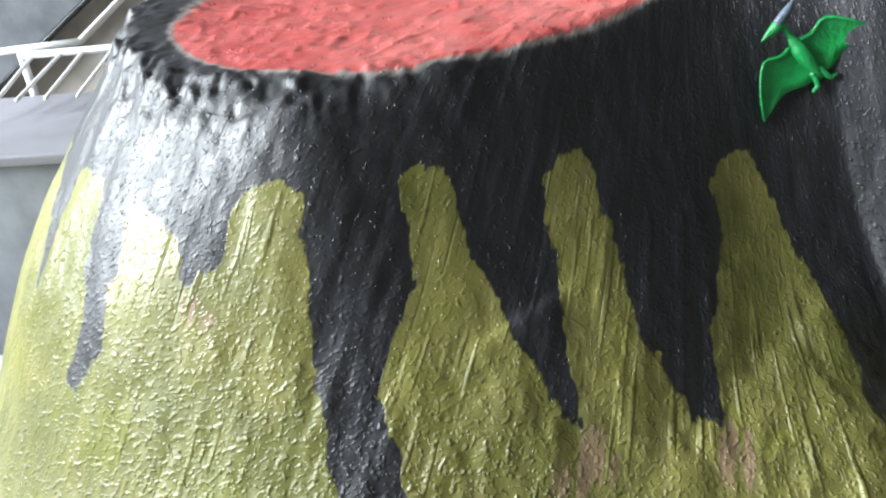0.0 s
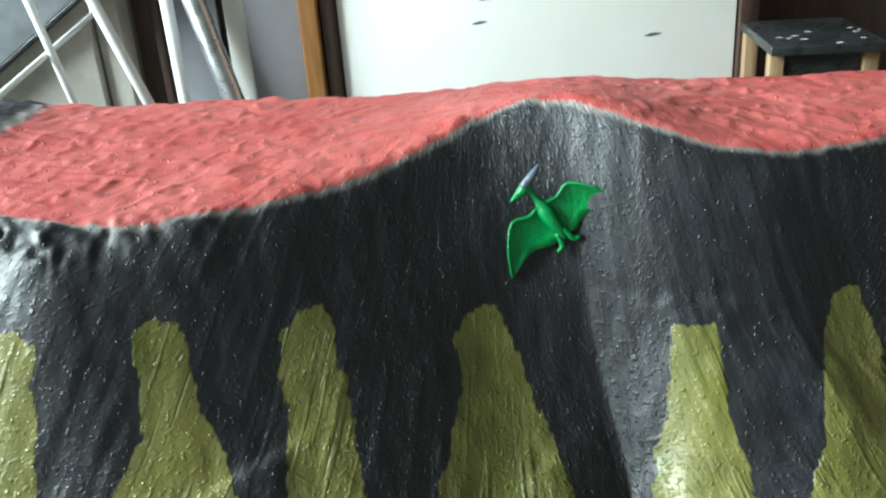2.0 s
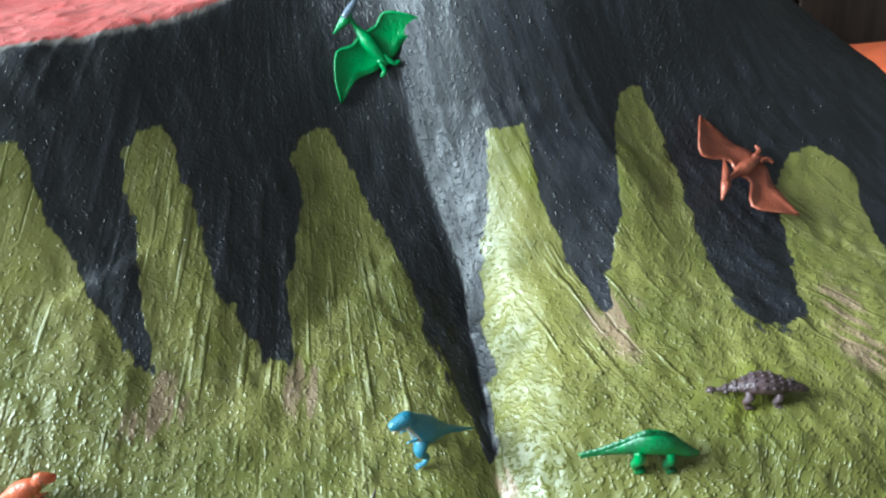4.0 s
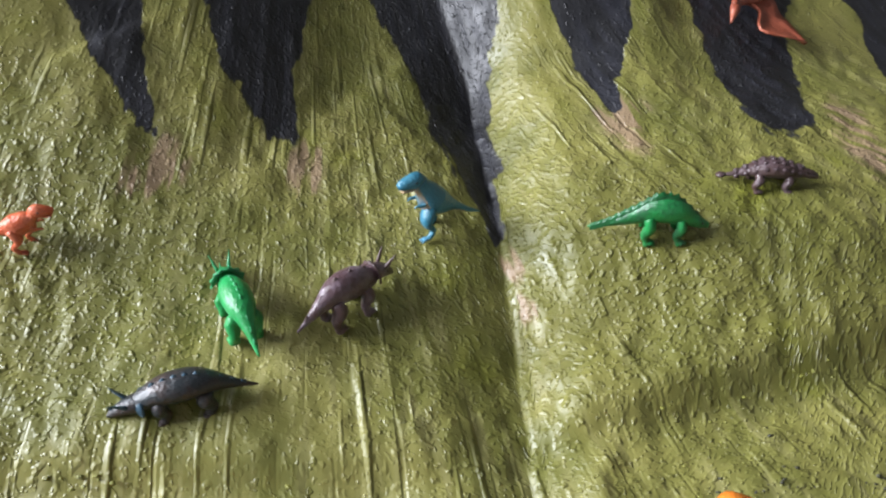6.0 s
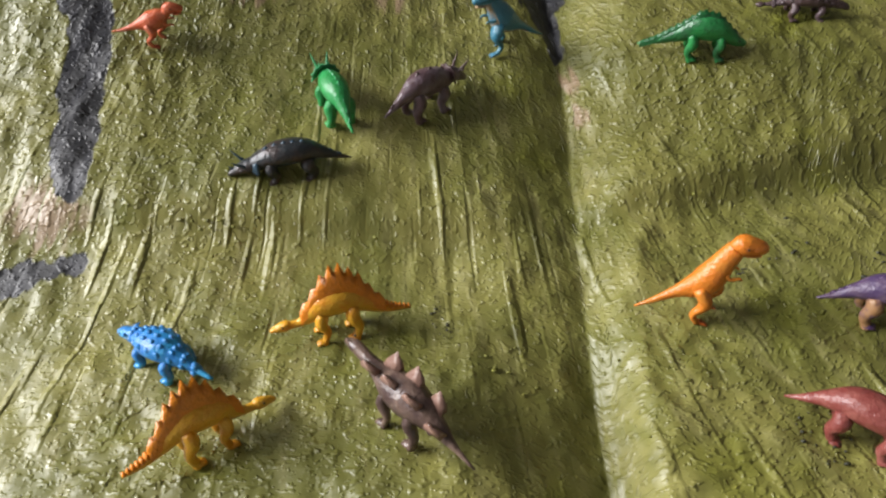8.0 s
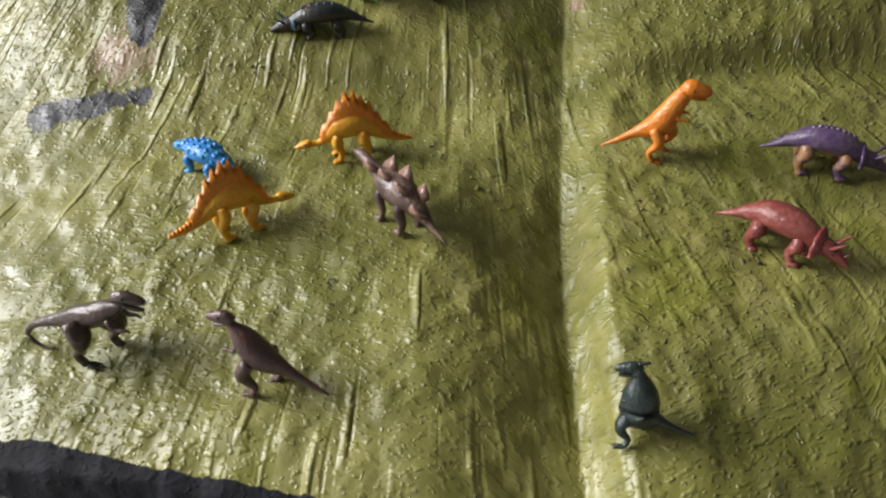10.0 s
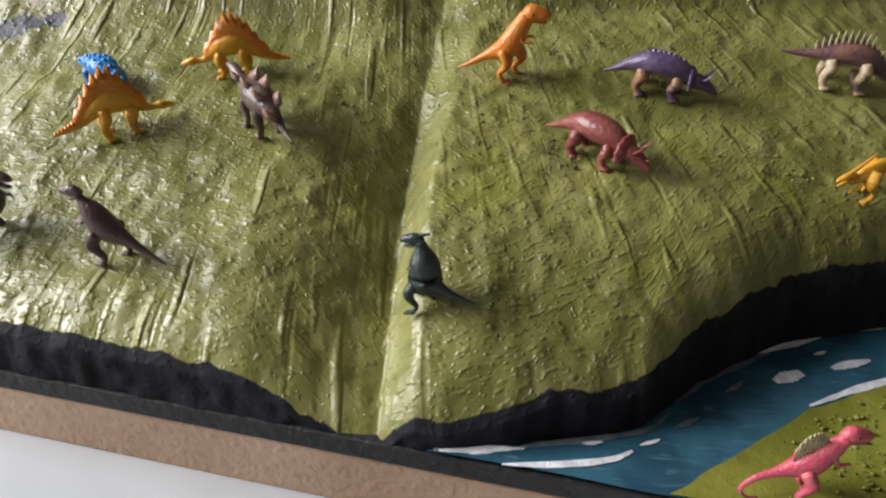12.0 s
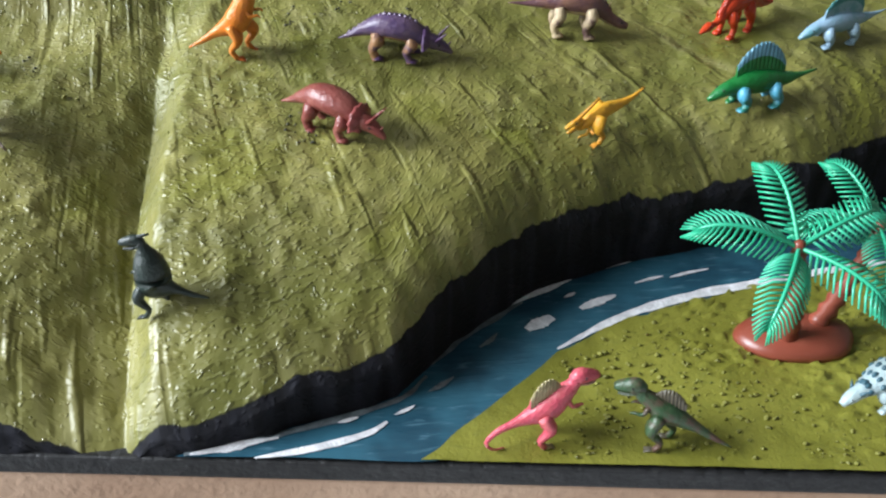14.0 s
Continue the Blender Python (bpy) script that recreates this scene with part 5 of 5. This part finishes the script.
figure("stegosaur", plated(), (YELLOW, (0.82, 0.30, 0.016), (0.80, 0.42, 0.03), (0.84, 0.25, 0.012)), "yellow plastic stegosaur with orange plates", (0.074, 0.108, 194, 0.051))
figure("stegosaur", plated(), (YELLOW, (0.82, 0.33, 0.018), (0.80, 0.44, 0.04), (0.84, 0.26, 0.012)), "yellow-orange plastic stegosaur beside the blue ankylosaur", (0.031, 0.062, 34, 0.053))
figure("ankylosaur", armoured(False), (BLUE, (0.015, 0.32, 0.62), (0.08, 0.42, 0.48), (0.014, 0.24, 0.62)), "bright blue plastic ankylosaur with knobbed back", (0.007, 0.097, 146, 0.051))
figure("kentrosaur", long_necked(), (BROWN, (0.20, 0.13, 0.10), (0.34, 0.22, 0.13), (0.30, 0.17, 0.13)), "dark brown plastic dinosaur with long neck and back blades", (0.102, 0.064, 132, 0.061))
figure("theropod", hunter(0.37, -0.07, 1.5, reach=0.54, bulk=1.25, neck_r=0.078), (ORANGE, (0.70, 0.24, 0.03), (0.70, 0.26, 0.05), (0.55, 0.12, 0.02)), "orange plastic tyrannosaur with a brown head patch", (0.2235, 0.108, -6, 0.0505))
figure("centrosaur", horned(1.0, 14, 0.09, 1, 2), (PURPLE, (0.17, 0.11, 0.17), (0.38, 0.20, 0.09), (0.10, 0.05, 0.13)), "purple and tan plastic horned dinosaur, head lowered", (0.297, 0.105, -14, 0.057), squash=0.84)
figure("horned_dinosaur", horned(1.1, 0, 0.08), (PINK, (0.32, 0.10, 0.08), (0.20, 0.045, 0.035), (0.26, 0.055, 0.05)), "dusky pink plastic triceratops with lowered horns", (0.265, 0.050, -36, 0.057), squash=0.84)
figure("spinosaur", comb_back(), ((0.13, 0.06, 0.075), (0.26, 0.13, 0.09), (0.56, 0.44, 0.27), (0.60, 0.50, 0.30)), "purple-brown and cream plastic dinosaur with a comb of pale spines", (0.3922, 0.1288, -6, 0.0596))
figure("theropod", hunter(-0.10, 0.26, 0.62, 0.20, neck_r=0.04, bulk=0.85, lean=0.75), (YELLOW, (0.74, 0.34, 0.03), (0.74, 0.36, 0.03), (0.72, 0.32, 0.03)), "small yellow plastic crested dinosaur bending forward", (0.3869, 0.0513, 205, 0.0460), pitch=-8)
figure("hadrosaur", plated(), (RED, (0.50, 0.04, 0.01), (0.60, 0.08, 0.02), (0.45, 0.035, 0.01)), "orange-red plastic dinosaur with a jagged back", (0.4794, 0.1269, 212, 0.0543))
figure("dimetrodon", sailback(), ((0.008, 0.16, 0.030), (0.012, 0.20, 0.05), (0.10, 0.40, 0.58), (0.16, 0.38, 0.52)), "green plastic dimetrodon with a blue ribbed sail and feet", (0.4737, 0.0751, 190, 0.0573), upright=1.0)
figure("hadrosaur", sailback(), ((0.30, 0.46, 0.60), (0.14, 0.36, 0.42), (0.34, 0.50, 0.62), (0.06, 0.28, 0.30)), "pale blue plastic dinosaur with a teal back", (0.5322, 0.1168, 196, 0.0523))
figure("parasaurolophus", hunter(0.46, 0.02, 1.0, 0.06, reach=0.05, bulk=1.75, lean=0.5), ((0.020, 0.034, 0.030), (0.030, 0.045, 0.038), (0.030, 0.040, 0.036), (0.018, 0.028, 0.026)), "dark green-grey plastic duck-billed dinosaur standing upright", (0.194, -0.037, 172, 0.040), upright=1.0)
figure("spinosaur", hunter(0.26, 0.0, 1.2, 0, 0.25, 0.05, True, 0.8, 1.15), (ROSE, (0.66, 0.14, 0.15), (0.56, 0.36, 0.30), (0.50, 0.42, 0.22)), "pink plastic spinosaur with a cream fin by the river", (0.3405, -0.083, 12, 0.045))
figure("spinosaur", hunter(0.20, -0.08, 1.25, 0, 0.17, 0.05, False, 0.75), ((0.035, 0.085, 0.035), (0.12, 0.065, 0.050), (0.14, 0.16, 0.12), (0.10, 0.085, 0.055)), "grey-green plastic spinosaur facing the pink one", (0.379, -0.090, 160, 0.045))
figure("ankylosaur", armoured(), ((0.42, 0.54, 0.56), (0.48, 0.60, 0.60), (0.50, 0.60, 0.60), (0.05, 0.13, 0.17)), "pale blue-white plastic ankylosaur with dark studs", (0.468, -0.086, 196, 0.048))
figure("coelophysis", hunter(0.16, 0.02, 0.75, 0, 0, 0.07, True, bulk=0.85, neck_r=0.034), (MUD, (0.10, 0.06, 0.05), (0.06, 0.05, 0.045), (0.03, 0.025, 0.022)), "slim dark brown plastic dinosaur with a curled tail", (-0.008, -0.002, -10, 0.064))
figure("theropod", hunter(0.34, -0.08, 0.85, reach=0.62, neck_r=0.040, bulk=1.25), (BROWN, (0.13, 0.065, 0.055), (0.16, 0.10, 0.085), (0.10, 0.05, 0.045)), "brown plastic tyrannosaur standing near the slope's foot", (0.058, -0.018, 166, 0.050))


# ---- toy palm ----
def palm():
    leaf = toy("palm_leaf", (0.020, 0.34, 0.18), (0.08, 0.52, 0.34), 0.36)
    bark = toy("palm_bark", (0.17, 0.036, 0.020), (0.24, 0.06, 0.035), 0.36)
    tree = holder("palm_tree", "green plastic toy palm with ribbed brown trunks on an oval foot", "toy palm", at=(0.457, -0.036, 0.001))
    bm = bmesh.new()
    rings = []
    for r, z in ((1.0, 0.001), (1.0, 0.003), (0.90, 0.0060), (0.55, 0.0085)):
        rings.append([bm.verts.new((0.457 + 0.0255 * r * math.cos(w) * (1 + 0.06 * math.sin(3 * w)), -0.036 + 0.0165 * r * math.sin(w) * (1 + 0.08 * math.cos(2 * w + 1)), z)) for w in np.linspace(0, 2 * math.pi, 36, endpoint=False)])
    for a, b in zip(rings, rings[1:]):
        for k in range(36):
            bm.faces.new((a[k], a[(k + 1) % 36], b[(k + 1) % 36], b[k]))
    bm.faces.new(rings[-1])
    bm.faces.new(rings[0][::-1])
    part("foot", bm, bark, tree)
    crowns = ((0.4500, -0.0400, (0.4405, -0.0500, 0.0570), 0.0036, 1.0), (0.4660, -0.0340, (0.4940, -0.0180, 0.0440), 0.0034, 0.92))
    for x, y, top, r, _ in crowns:
        rows = []
        for k in range(19):
            u = k / 18
            rr = r * (1.25 - 0.55 * u) * (1.18 if k % 2 else 0.86)
            rows.append((x + (top[0] - x) * u + 0.002 * math.sin(math.pi * u), y + (top[1] - y) * u, 0.006 + (top[2] - 0.006) * u, rr, rr))
        part("trunk", tube(bmesh.new(), rows, 10, 1, 0, (0, 1, 0)), bark, tree)
    bm = bmesh.new()
    stem = smooth_line([(0, 0, 0), (0.010, 0, 0.0042), (0.020, 0, 0.0068), (0.030, 0, 0.0066), (0.0365, 0, 0.0035), (0.0395, 0, -0.0005), (0.0385, 0, -0.0038), (0.0355, 0, -0.0036), (0.0354, 0, -0.0012)], 4)
    tube(bm, [(*p, 0.0011 - 0.0004 * k / len(stem), 0.0011 - 0.0004 * k / len(stem)) for k, p in enumerate(stem[::2])], 6, 2, 0, (0, 1, 0))
    for k in range(20):
        p = stem[2 + int(k * 0.95)]
        reach = 0.0095 * math.sin(math.pi * min(0.26 + 0.038 * k, 0.97)) + 0.0015
        for s in (-1, 1):
            tube(bm, [(p[0], 0, p[2], 0.0007, 0.0006), (p[0] + 0.0024, s * reach * 0.55, p[2] - 0.0008, 0.0006, 0.0005), (p[0] + 0.0058, s * reach, p[2] - 0.0034, 0.0004, 0.0003)], 5, 1, 0)
    shared = mesh_of("frond", bm, leaf)
    for c, (_, _, top, _, size) in enumerate(crowns):
        for k in range(5):
            ob = new("frond", shared)
            ob.parent = tree
            ob.matrix_parent_inverse = Matrix.Translation(tree.location).inverted()
            turn = 92 + 72 * k + (14 if c else 0)
            ob.matrix_basis = pose(*top, 27, 0, 0) @ pose(0, 0, 0, 0, 0, turn) @ Matrix.Diagonal((size * 0.97, size * 0.85, size, 1))
        part("bud", tube(bmesh.new(), [(top[0], top[1], top[2] - 0.002, 0.002, 0.002), (top[0], top[1], top[2] + 0.0018, 0.0024, 0.0024), (top[0], top[1], top[2] + 0.0034, 0.0008, 0.0008)], 8, 2, 0, (0, 1, 0)), bark, tree)


palm()
